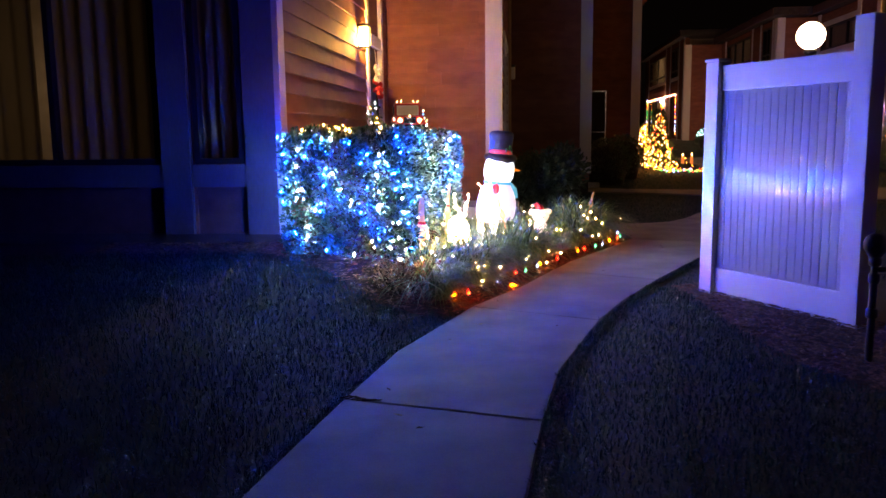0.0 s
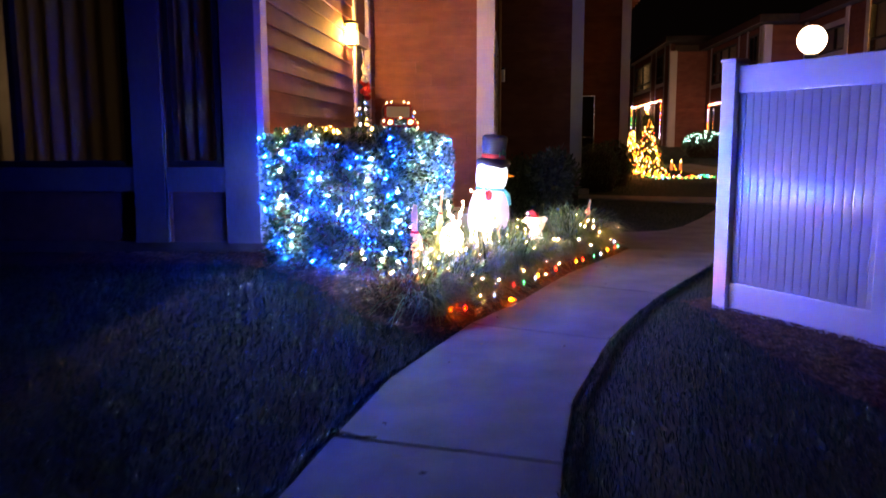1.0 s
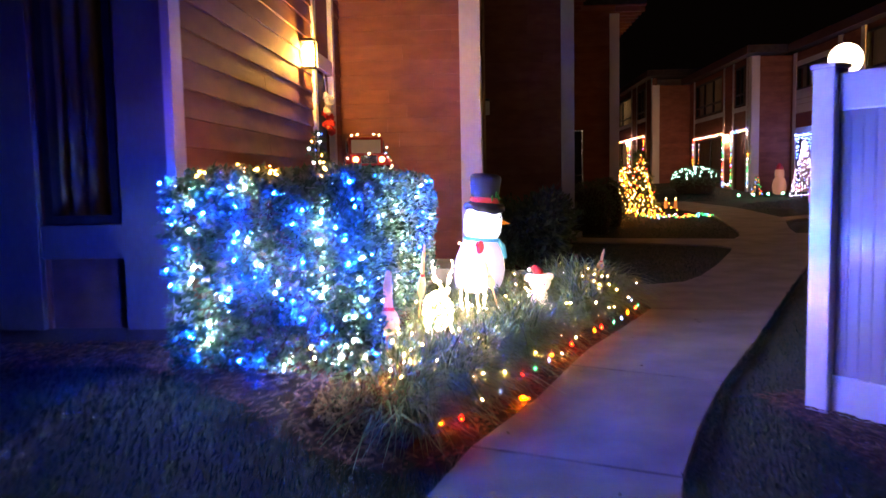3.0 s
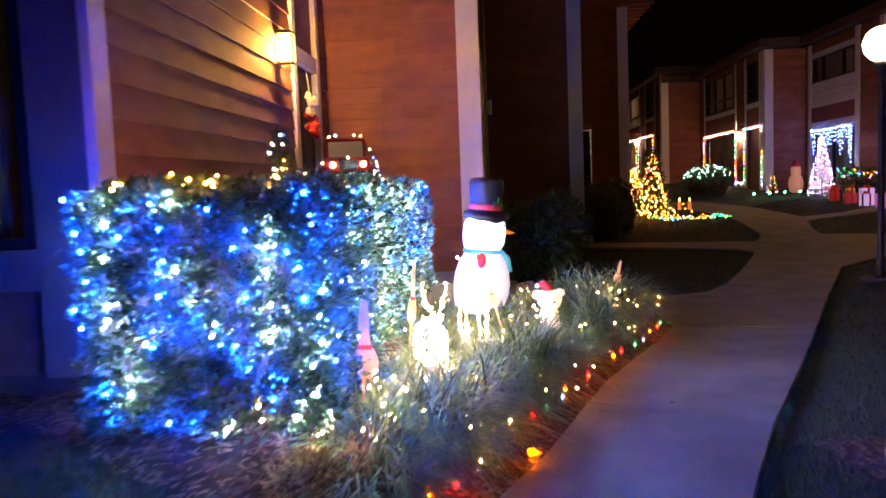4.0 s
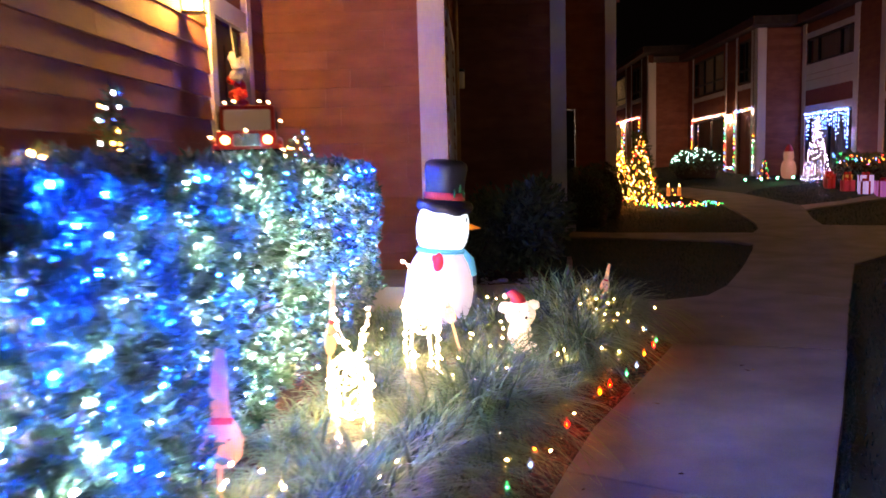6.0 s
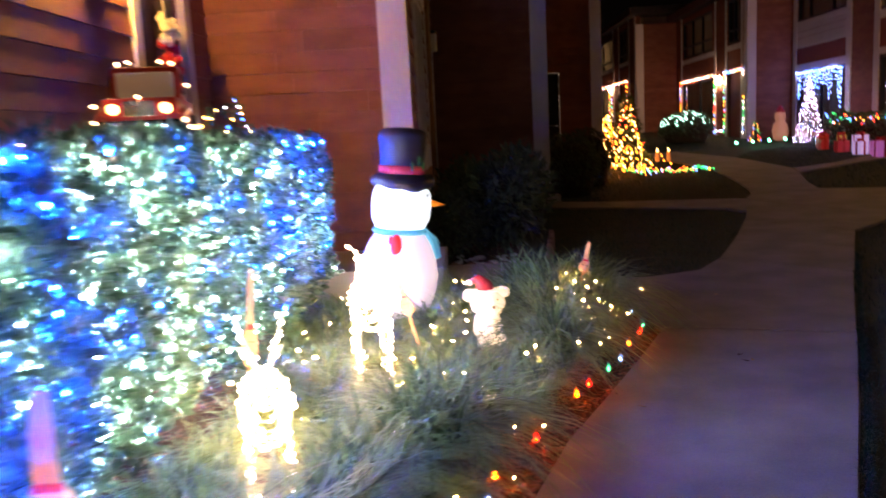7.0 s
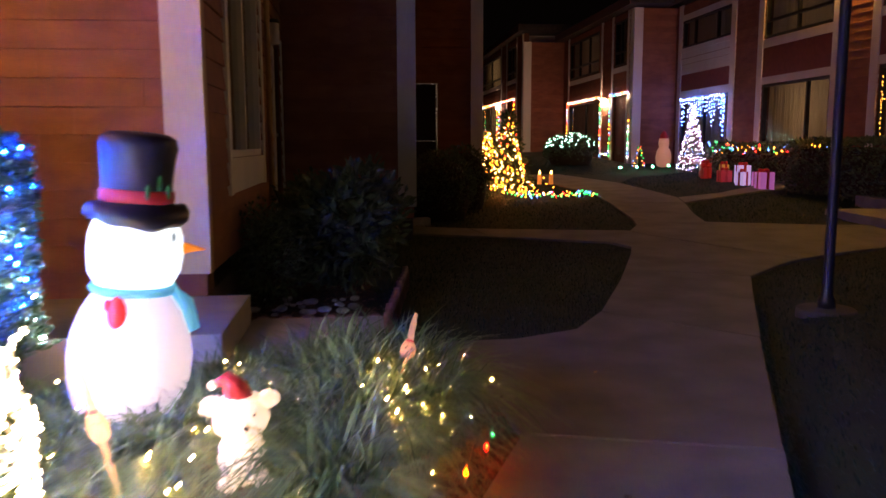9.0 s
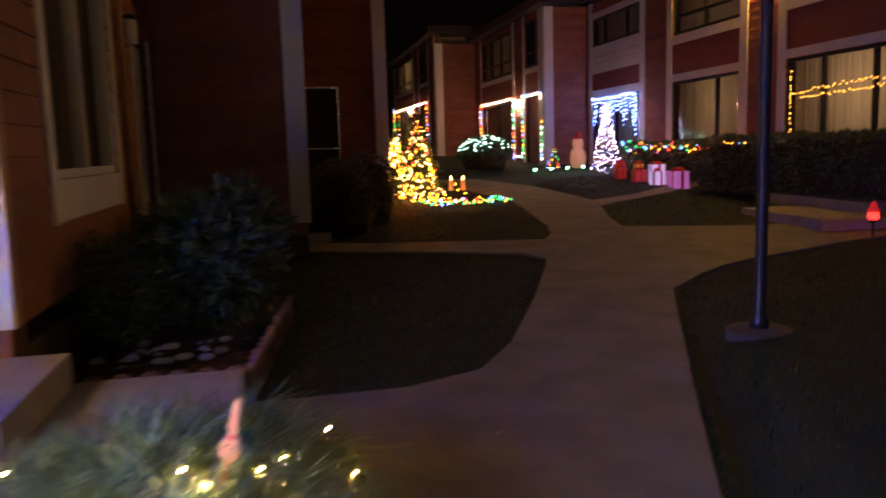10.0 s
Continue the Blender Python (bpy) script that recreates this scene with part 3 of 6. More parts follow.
# ---- builders for plants and light strings ----
def blades(name, bases, length, width, lean, material, seed, segs=3, upright=0.9):
    """Arching grass blades: strips that taper to a point."""
    rnd = np.random.RandomState(seed)
    n = len(bases)
    base = np.array(bases, float).reshape(n, 1, 3)
    ln = rnd.uniform(*length, n)[:, None]
    az = rnd.uniform(0, 2 * np.pi, n)
    k = rnd.uniform(*lean, n)[:, None]
    out = np.stack([np.cos(az), np.sin(az), np.zeros(n)], 1)[:, None, :]
    side = np.stack([-np.sin(az), np.cos(az), np.zeros(n)], 1)[:, None, :]
    t = np.linspace(0, 1, segs + 1)[None, :]
    reach = ln * (k * 0.35 * t + k * 0.65 * t ** 2)
    rise = ln * (upright * t - 0.75 * k * t ** 2.4)
    spine = base + out * reach[:, :, None] + np.array([0, 0, 1.0]) * rise[:, :, None]
    w = rnd.uniform(*width, n)[:, None] * (1 - 0.75 * t[:, :segs] ** 1.6)
    lo, hi = spine[:, :segs] - side * w[:, :, None], spine[:, :segs] + side * w[:, :, None]
    verts = np.concatenate([np.stack([lo, hi], 2).reshape(n, segs * 2, 3), spine[:, segs:]], 1).reshape(-1, 3)
    per = segs * 2 + 1
    faces = []
    for i in range(n):
        o = i * per
        for s in range(segs - 1):
            faces.append((o + 2 * s, o + 2 * s + 1, o + 2 * s + 3, o + 2 * s + 2))
        faces.append((o + per - 3, o + per - 2, o + per - 1))
    return mesh_of(name, verts.tolist(), faces, material, True)


def leaves(name, points, normals, size, material, seed, ratio=0.5, fold=0.25, wild=0.9):
    """Small folded leaves standing off a surface."""
    rnd = np.random.RandomState(seed)
    p, nrm = np.array(points, float), np.array(normals, float)
    n = len(p)
    d = nrm * 0.7 + rnd.normal(0, wild * 0.6, (n, 3)) + np.array([0, 0, 0.15])
    d /= np.linalg.norm(d, axis=1)[:, None]
    s = np.cross(d, nrm + rnd.normal(0, 0.5, (n, 3)))
    s /= np.linalg.norm(s, axis=1)[:, None] + 1e-6
    up = np.cross(s, d)
    ln = rnd.uniform(*size, n)[:, None]
    mid = p + d * ln * 0.5
    verts = np.stack([p, mid + s * ln * ratio * 0.5 + up * ln * fold * 0.3, p + d * ln, mid - s * ln * ratio * 0.5 + up * ln * fold * 0.3], 1).reshape(-1, 3)
    faces = [f for i in range(n) for f in ((4 * i, 4 * i + 1, 4 * i + 2), (4 * i, 4 * i + 2, 4 * i + 3))]
    return mesh_of(name, verts.tolist(), faces, material)


def bulb_mesh(name, points, radius, material, tall=1.6):
    """Tiny faceted bulbs, one at each point."""
    verts, faces = [], []
    for x, y, z in points:
        o = len(verts)
        verts += [(x + radius, y, z), (x, y + radius, z), (x - radius, y, z), (x, y - radius, z), (x, y, z + radius * tall), (x, y, z - radius * tall)]
        faces += [(o + a, o + b, o + 4) for a, b in ((0, 1), (1, 2), (2, 3), (3, 0))] + [(o + b, o + a, o + 5) for a, b in ((0, 1), (1, 2), (2, 3), (3, 0))]
    return mesh_of(name, verts, faces, material)


def string_lights(name, sets, label, radius=0.008, at=None, wire=None, wire_r=0.0022):
    """A string of lights: its bulbs by colour, and its wire."""
    root = empty(name, at or Matrix.Identity(4), label, "string lights")
    for word, material, pts in sets:
        if pts:
            ob = new(word + "_bulbs", bulb_mesh(word + "_bulbs", pts, radius, material))
            ob.parent = root
            tagged(ob, "small glowing %s bulbs" % word, kind="stuff")
    for line in wire or ():
        bm = bmesh.new()
        tube(bm, line, wire_r, 4, False)
        part("wire", bm, GREEN_WIRE, root)
    return root


# ---- lawns ----
def scatter(poly, density, seed, limit=None, hole=None):
    rnd = random.Random(seed)
    x0, x1 = min(p[0] for p in poly), max(p[0] for p in poly)
    y0, y1 = min(p[1] for p in poly), max(p[1] for p in poly)
    if limit:
        x0, x1, y0, y1 = max(x0, limit[0]), min(x1, limit[1]), max(y0, limit[2]), min(y1, limit[3])
    out = []
    for _ in range(int((x1 - x0) * (y1 - y0) * density)):
        x, y = rnd.uniform(x0, x1), rnd.uniform(y0, y1)
        if inside(poly, x, y) and noise.noise((x * 2.3, y * 2.3, 5)) > -0.45 - 0.5 * rnd.random() and not (hole and hole(x, y)):
            out.append((x, y, height(x, y) - 0.015))
    return out


def lawn(poly, density, seed, label, length=(0.03, 0.07), width=(0.0012, 0.0024), limit=None, hole=None):
    me = blades("lawn_grass", scatter(poly, density, seed, limit, hole), length, width, (0.15, 0.9), GRASS, seed, 2)
    tagged(new("lawn_grass", me), label, "grass", kind="stuff")


lawn(LAWN_LEFT, 3400, 11, "dense short lawn grass beside the concrete walk", (0.03, 0.075), limit=(-4.6, 3, 1.0, 7))
lawn(LAWN_RIGHT, 3000, 12, "short lawn grass between walk and vinyl fence", (0.03, 0.07), limit=(-1, 3.4, 1.0, 7.2))
lawn(LAWN_POLE, 800, 13, "dark lawn grass around the lamp post", (0.03, 0.065), (0.0018, 0.0032), limit=(1.9, 11, 6.8, 16), hole=lambda x, y: math.hypot(x - 5.48, y - 11.88) < 0.27)
lawn(LAWN_BACK, 1100, 14, "dark lawn grass beside the planted border", (0.03, 0.06), (0.0016, 0.003))
lawn(LAWN_SECOND, 420, 15, "dark lawn grass under the glowing net lights", (0.03, 0.065), (0.003, 0.005))
lawn(LAWN_C, 420, 16, "dark lawn grass beside the porch steps", (0.03, 0.065), (0.003, 0.005))
lawn(ISLAND, 420, 17, "lawn grass round the cone tree of lights", (0.03, 0.065), (0.003, 0.005))
lawn(LAWN_FAR, 160, 18, "dark lawn grass before the far houses", (0.03, 0.065), (0.004, 0.007))


def fringe(line, side, seed, y0, y1, label):
    """Untrimmed blades that lean over the edge of the walk."""
    rnd = random.Random(seed)
    pts = []
    for _ in range(int((y1 - y0) * 900)):
        y = rnd.uniform(y0, y1)
        x = along(line, y) + side * (0.012 + abs(rnd.gauss(0, 0.022)) - 0.02 * (noise.noise((y * 5, seed, 0)) > 0.15))
        pts.append((x, y, max(-0.01, height(x, y) - 0.015)))
    tagged(new("edge_grass", blades("edge_grass", pts, (0.035, 0.085), (0.0012, 0.0026), (0.3, 1.2), GRASS, seed, 2)), label, "grass", kind="stuff")


fringe(WALK_L, -1, 19, 1.0, 6.05, "untrimmed grass leaning over the walk edge")
fringe(WALK_R, 1, 20, 1.0, 12.5, "untrimmed grass leaning over the walk edge")


def dry_leaves():
    rnd = random.Random(24)
    for k in range(22):
        y = rnd.uniform(2.6, 12.0)
        x = along(WALK_L, min(y, 10)) + rnd.random() ** 1.5 * 0.9 + 0.03
        bm = bmesh.new()
        ln, w = rnd.uniform(0.012, 0.028), rnd.uniform(0.005, 0.011)
        ring = [bm.verts.new(p) for p in ((-ln, 0, 0), (-ln * 0.3, w, 0.006), (ln * 0.5, w * 0.7, 0.004), (ln, 0, 0.008), (ln * 0.4, -w, 0.005), (-ln * 0.4, -w * 0.9, 0.003))]
        c = bm.verts.new((0, 0, 0.0005))
        for a, b in zip(ring, ring[1:] + ring[:1]):
            bm.faces.new((a, b, c))
        whole("dry_leaf", bm, STRAW if k % 3 == 0 else TWIG, "small dry brown leaf lying on the concrete walk", "leaf", pose(x, y, 0.0145, 0, 0, rnd.uniform(0, 360)), "fallen leaves on the walk")
    for k in range(5):
        bm = bmesh.new()
        x, y = -0.50 + 0.03 * k, 3.95 - 0.012 * k
        tube(bm, [(x - 0.05, y, 0.017), (x, y + rnd.uniform(-0.02, 0.02), 0.024), (x + 0.05, y + rnd.uniform(-0.015, 0.015), 0.017)], 0.004, 5)
        whole("twig", bm, TWIG, "short dark twig caught in the walk joint", "twig", None, "twigs in the joint")


dry_leaves()


def chips(poly, count, seed, label, limit=None):
    """Loose bark chips lying on the mulch."""
    rnd = random.Random(seed)
    verts, faces = [], []
    for x, y, z in scatter(poly, count, seed, limit):
        a, ln, w, t = rnd.uniform(0, math.pi), rnd.uniform(0.012, 0.04), rnd.uniform(0.004, 0.010), rnd.uniform(-0.3, 0.5)
        c, s, o = math.cos(a), math.sin(a), len(verts)
        for px, py, pz in ((-1, -1, 0), (1, -1, t), (1, 1, t), (-1, 1, 0), (0, 0, 0.5)):
            verts.append((x + c * px * ln - s * py * w, y + s * px * ln + c * py * w, z + 0.012 + abs(pz) * 0.012 + 0.006 * rnd.random()))
        faces += [(o, o + 1, o + 4), (o + 1, o + 2, o + 4), (o + 2, o + 3, o + 4), (o + 3, o, o + 4)]
    tagged(new("bark_mulch", mesh_of("bark_mulch", verts, faces, BARK_CHIP)), label, "mulch", kind="stuff")


chips(MULCH_NEAR, 900, 21, "loose brown bark chips under the hedge", (-3, 2.5, 5.3, 11.4))
chips(MULCH_FENCE, 1100, 22, "loose brown bark chips along the fence foot")
chips(PLANTER, 300, 23, "loose bark chips in the planted border")


# ---- flower bed ----
def grass_clumps():
    """Tufts of long arching border grass: five kinds built once, then copied over the bed."""
    rnd = random.Random(31)
    kinds = []
    for k in range(5):
        base = [(rnd.gauss(0, 0.045), rnd.gauss(0, 0.045), 0.0) for _ in range(300)]
        me = blades("grass_clump", base, (0.24, 0.56), (0.0038, 0.0085), (0.3, 1.35), LILY, 40 + k, 4)
        dry = blades("dry_blades", [(rnd.gauss(0, 0.06), rnd.gauss(0, 0.06), 0.0) for _ in range(46)], (0.18, 0.42), (0.002, 0.004), (0.5, 1.3), STRAW, 60 + k, 4)
        kinds.append((me, dry))
    spots, y = [], 6.2
    while y < 11.1:
        x = -0.5
        while x < 2.6:
            px, py = x + rnd.uniform(-0.08, 0.08), y + rnd.uniform(-0.08, 0.08)
            gap = min(math.hypot(px - cx, py - cy) for cx, cy in ((0.17, 7.92), (0.17, 7.70), (0.57, 9.2), (0.62, 9.0), (1.20, 9.62), (1.22, 9.42)))
            snow = math.hypot(px - 0.75, py - 10.37)
            if inside(BED, px, py) and along(WALK_L, py) - px > 0.42 and gap > 0.2 and snow > 0.32:
                spots.append((px, py))
            x += 0.205
        y += 0.20
    spots += [(-0.13, 6.28), (-0.02, 6.22), (0.0, 6.45), (-0.12, 6.52), (0.13, 6.68), (0.22, 6.86)]
    y = 6.45
    while y < 9.9:
        px, py = along(WALK_L, y) - rnd.uniform(0.27, 0.34), y + rnd.uniform(-0.04, 0.04)
        spots.append((px, py))
        y += 0.17
    for px, py in spots:
        k = rnd.randrange(5)
        low = 0.68 if px - (-0.25 + 0.11 * (py - 6.4)) < 0.75 and py > 6.9 else 1.02
        rim = along(WALK_L, py) - px
        if rim < 0.60:
            low = 1.2
        if math.hypot(px - 1.95, py - 10.1) < 0.5:
            low = 1.35
        if math.hypot(px - 0.9, py - 9.2) < 0.6 or rim <= 0.42:
            low = 0.62
        m = Matrix.Translation((px, py, height(px, py) - 0.01)) @ Matrix.Rotation(rnd.uniform(0, 6.28), 4, "Z")
        size = low * rnd.uniform(0.85, 1.12)
        ob = new("grass_clump", kinds[k][0])
        ob.matrix_world = m @ Matrix.Diagonal((size, size, size, 1))
        tagged(ob, "arching green border grass clump in the flower bed", "grass", "border grass clumps")
        dry = new("dry_growth", kinds[k][1])
        dry.parent = ob
        tagged(dry, "dry straw-coloured blades", kind="stuff")


grass_clumps()


def bed_lights():
    rnd = random.Random(33)
    pts = []
    for r in range(13):
        y = 6.55 + 0.36 * r
        x0, x1 = -0.25 + 0.11 * (y - 6.4) + 0.05, along(WALK_L, min(y, 10.1)) - 0.12
        steps = int((x1 - x0) / 0.10)
        for k in range(steps + 1):
            x, yy = x0 + (x1 - x0) * k / max(1, steps), y + rnd.uniform(-0.14, 0.14)
            z = height(x, yy) + rnd.uniform(0.06, 0.24)
            if rnd.random() < 0.5 and math.hypot(x - 0.75, yy - 10.37) > 0.34:
                pts.append((x + rnd.uniform(-0.03, 0.03), yy + rnd.uniform(-0.05, 0.05), z + 0.01))
    for cx, cy, n in ((1.88, 10.05, 9), (0.05, 6.75, 6), (0.25, 7.0, 5), (1.9, 9.8, 4), (-0.32, 6.15, 8), (-0.10, 6.70, 6)):
        for _ in range(n):
            x, yy = cx + rnd.gauss(0, 0.12), cy + rnd.gauss(0, 0.10)
            pts.append((x, yy, height(x, yy) + rnd.uniform(0.12, 0.34)))
    string_lights("bed_string_lights", [("warm", BULB_WARM, pts)], "warm white mini lights strung through the border grass", 0.0048)


bed_lights()


def path_bulb(x, y, colour, lying=False):
    """A jumbo coloured bulb on a short stake at the edge of the bed."""
    m = Matrix.Translation((x, y, 0.022)) @ Matrix.Rotation(0.15 * math.sin(40 * x), 4, "X") @ Matrix.Scale(0.54, 4)
    if lying:
        m = Matrix.Translation((x, y, 0.034)) @ Matrix.Scale(0.75, 4) @ Matrix.Rotation(1.5, 4, "Y") @ Matrix.Rotation(0.6, 4, "X") @ Matrix.Translation((0, 0, -0.05))
    root = empty("path_light", m, "jumbo %s bulb light %s" % (colour, "tipped over on the concrete walk edge" if lying else "on a short stake at the bed edge"), "path light", "jumbo bulbs along the walk")
    bm = bmesh.new()
    tube(bm, [(0, 0, -0.06), (0, 0, 0.0)], [0.004, 0.008], 6)
    part("stake", bm, GREEN_WIRE, root)
    bm = bmesh.new()
    lathe(bm, [(0.012, 0.0), (0.016, 0.006), (0.016, 0.032), (0.013, 0.036)], 10)
    part("socket", bm, GREEN_WIRE, root)
    bm = bmesh.new()
    lathe(bm, [(0.011, 0.036), (0.022, 0.05), (0.026, 0.066), (0.022, 0.088), (0.012, 0.115), (0.004, 0.135), (0.001, 0.142)], 12)
    bulb = part("bulb", bm, JUMBO[colour], root, "glowing %s bulb" % colour)
    bm = bmesh.new()
    ball(bm, (0, 0, 0.066), 0.0085, 1, (1, 1, 2.0))
    part("core", bm, CORE[colour], bulb)


for px, py, c in ((0.09, 6.40, "yellow"), (0.21, 6.49, "red"), (0.36, 6.85, "green"), (0.49, 7.01, "blue"), (0.70, 7.42, "red"), (0.81, 7.57, "green"), (0.95, 7.80, "blue"), (1.00, 7.97, "yellow"), (1.23, 8.30, "red"),
                  (1.54, 8.82, "yellow"), (1.64, 8.97, "red"), (1.81, 9.19, "green"), (1.93, 9.37, "blue"), (2.08, 9.68, "yellow"), (2.23, 9.92, "red"), (2.30, 10.06, "green"), (2.35, 10.45, "blue")):
    path_bulb(px, py, c)
path_bulb(0.61, 6.93, "yellow", True)


# ---- hedges beside the near house ----
def swell(a, b, c, seed):
    """How far the clipped surface stands out at a place."""
    return 0.055 * noise.noise((a * 3.1, b * 3.1, c * 3.1 + seed)) + 0.05 * noise.noise((a * 9, b * 9, c * 9))


def hedge(name, u0, u1, v0, v1, z0, z1, density, material, label, seed, faces="fr", size=(0.036, 0.070), at=None, top_density=0.6):
    """A clipped hedge: twiggy core and many leaves over its faces (f: -v, r: +u, l: -u, b: +v, always the top)."""
    root = empty(name, at or GRID, label, "hedge")
    rnd = random.Random(seed)
    bm = bmesh.new()
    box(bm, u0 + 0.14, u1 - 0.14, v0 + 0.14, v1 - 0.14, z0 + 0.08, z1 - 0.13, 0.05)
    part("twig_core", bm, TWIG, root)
    pts, nrm = [], []

    def put(a, b, c, n):
        deep = swell(a, b, c, seed) - abs(rnd.gauss(0, 0.05))
        ea = min(a - u0, u1 - a, 0.12) if n[0] == 0 else 0.12
        eb = min(b - v0, v1 - b, 0.12) if n[1] == 0 else 0.12
        ec = min(z1 - c, 0.12) if n[2] == 0 else 0.12
        deep -= 0.055 * sum((1 - max(0, e) / 0.12) ** 2 for e in (ea, eb, ec))
        pts.append((a + n[0] * deep, b + n[1] * deep, c + n[2] * deep))
        nrm.append(n)

    for _ in range(int((u1 - u0) * (z1 - z0) * density)):
        if "f" in faces:
            put(rnd.uniform(u0, u1), v0, rnd.uniform(z0, z1) - 0.05 * rnd.random() ** 2, (0, -1, 0))
        if "b" in faces:
            put(rnd.uniform(u0, u1), v1, rnd.uniform(z0, z1), (0, 1, 0))
    for _ in range(int((v1 - v0) * (z1 - z0) * density)):
        if "r" in faces:
            put(u1, rnd.uniform(v0, v1), rnd.uniform(z0, z1) - 0.05 * rnd.random() ** 2, (1, 0, 0))
        if "l" in faces:
            put(u0, rnd.uniform(v0, v1), rnd.uniform(z0, z1), (-1, 0, 0))
    for _ in range(int((u1 - u0) * (v1 - v0) * density * top_density)):
        put(rnd.uniform(u0, u1), rnd.uniform(v0, v1), z1, (0, 0, 1))
    ob = new("leaves", leaves("leaves", pts, nrm, size, material, seed))
    ob.parent = root
    tagged(ob, kind="stuff")
    for _ in range(int((u1 - u0) * (v1 - v0) * 5)):
        a, b = rnd.uniform(u0 + 0.05, u1 - 0.05), rnd.uniform(v0 + 0.05, v1 - 0.05)
        bm = bmesh.new()
        tube(bm, [(a, b, z1 - 0.1), (a + rnd.uniform(-0.03, 0.03), b, z1 + rnd.uniform(0.02, 0.07))], [0.003, 0.0012], 4)
        part("sprig", bm, TWIG, root)
    return root


HEDGES = [hedge("hedge", -1.57, -0.56, -6.10, -2.98, 0.44, 1.41, 3900, LEAF, "clipped boxwood hedge wrapped in blue and white net lights", 51)]
HEDGES.append(hedge("hedge", -1.45, -0.52, -2.93, -1.40, 0.40, 1.40, 3900, LEAF, "clipped hedge end wrapped in blue net lights", 52, "rb"))
for a, b, zt in [(u, v, height(*uvp(u, v)[:2])) for u in (-1.3, -0.95, -0.68) for v in (-5.85, -5.2, -4.5, -3.8, -3.2, -2.5, -1.8)]:
    bm = bmesh.new()
    k = random.Random(int(a * 1000 + b * 77))
    tube(bm, [(a, b, zt - 0.05), (a + k.uniform(-0.04, 0.04), b + k.uniform(-0.04, 0.04), 0.3), (a + k.uniform(-0.08, 0.08), b, 0.62)], [0.016, 0.013, 0.009], 6)
    part("stem", bm, TWIG, HEDGES[0] if b < -2.95 else HEDGES[1])


def hedge_lights():
    rnd = random.Random(55)
    sets = {"blue": [], "white": [], "gold": []}

    def pick(a, z):
        s = math.sin(2 * math.pi * (a * 3.1 + 0.5 * z) + 1.6 * noise.noise((a * 2, z * 2.5, 7)))
        return "white" if s > 0.42 else "blue"

    z = 0.47
    while z < 1.38:
        a = -1.54
        while a < -0.56:
            pa, pz = a + rnd.uniform(-0.035, 0.035), z + rnd.uniform(-0.035, 0.035)
            if rnd.random() < 0.85 and noise.noise((pa * 4.2, pz * 4.2, 1)) > -0.10:
                sets[pick(pa, pz)].append((pa, -6.10 - swell(pa, -6.10, pz, 51) + rnd.uniform(0.012, 0.04), pz))
            a += 0.112
        b = -6.05
        while b < -3.0:
            pb, pz = b + rnd.uniform(-0.03, 0.03), z + rnd.uniform(-0.03, 0.03)
            kind = pick(pb * 0.8 + 0.3, pz) if b < -5.0 else ("white" if rnd.random() < 0.70 else "blue")
            if rnd.random() < (0.75 if b < -5.0 else 0.85):
                sets[kind].append((-0.56 + swell(-0.56, pb, pz, 51) - rnd.uniform(0.012, 0.04), pb, pz))
            b += 0.098
        b = -2.92
        while b < -1.42:
            pb, pz = b + rnd.uniform(-0.03, 0.03), z + rnd.uniform(-0.03, 0.03)
            if rnd.random() < 0.62:
                sets["blue" if rnd.random() < 0.7 else "white"].append((-0.52 + swell(-0.52, pb, pz, 52) - rnd.uniform(0.008, 0.03), pb, pz))
            b += 0.09
        z += 0.098
    for _ in range(44):
        pa, pb = rnd.uniform(-1.5, -0.72), -6.0 + 1.8 * rnd.random() ** 1.5
        sets["gold"].append((pa, pb, 1.425 + swell(pa, pb, 1.41, 51) + rnd.uniform(-0.01, 0.02)))
    for _ in range(9):
        sets["blue"].append((rnd.uniform(-0.78, -0.58), rnd.uniform(-2.8, -1.5), 1.36 + rnd.uniform(-0.02, 0.01)))
    for _ in range(20):
        sets["white"].append((rnd.uniform(-0.85, -0.57), rnd.uniform(-4.4, -3.1), 1.37 + rnd.uniform(-0.02, 0.01)))
    string_lights("net_lights", [("blue", BULB_BLUE, sets["blue"]), ("white", BULB_COOL, sets["white"]), ("gold", BULB_GOLD, sets["gold"])],
                  "blue and cool white net lights spread over the hedge", 0.0062, GRID)


hedge_lights()


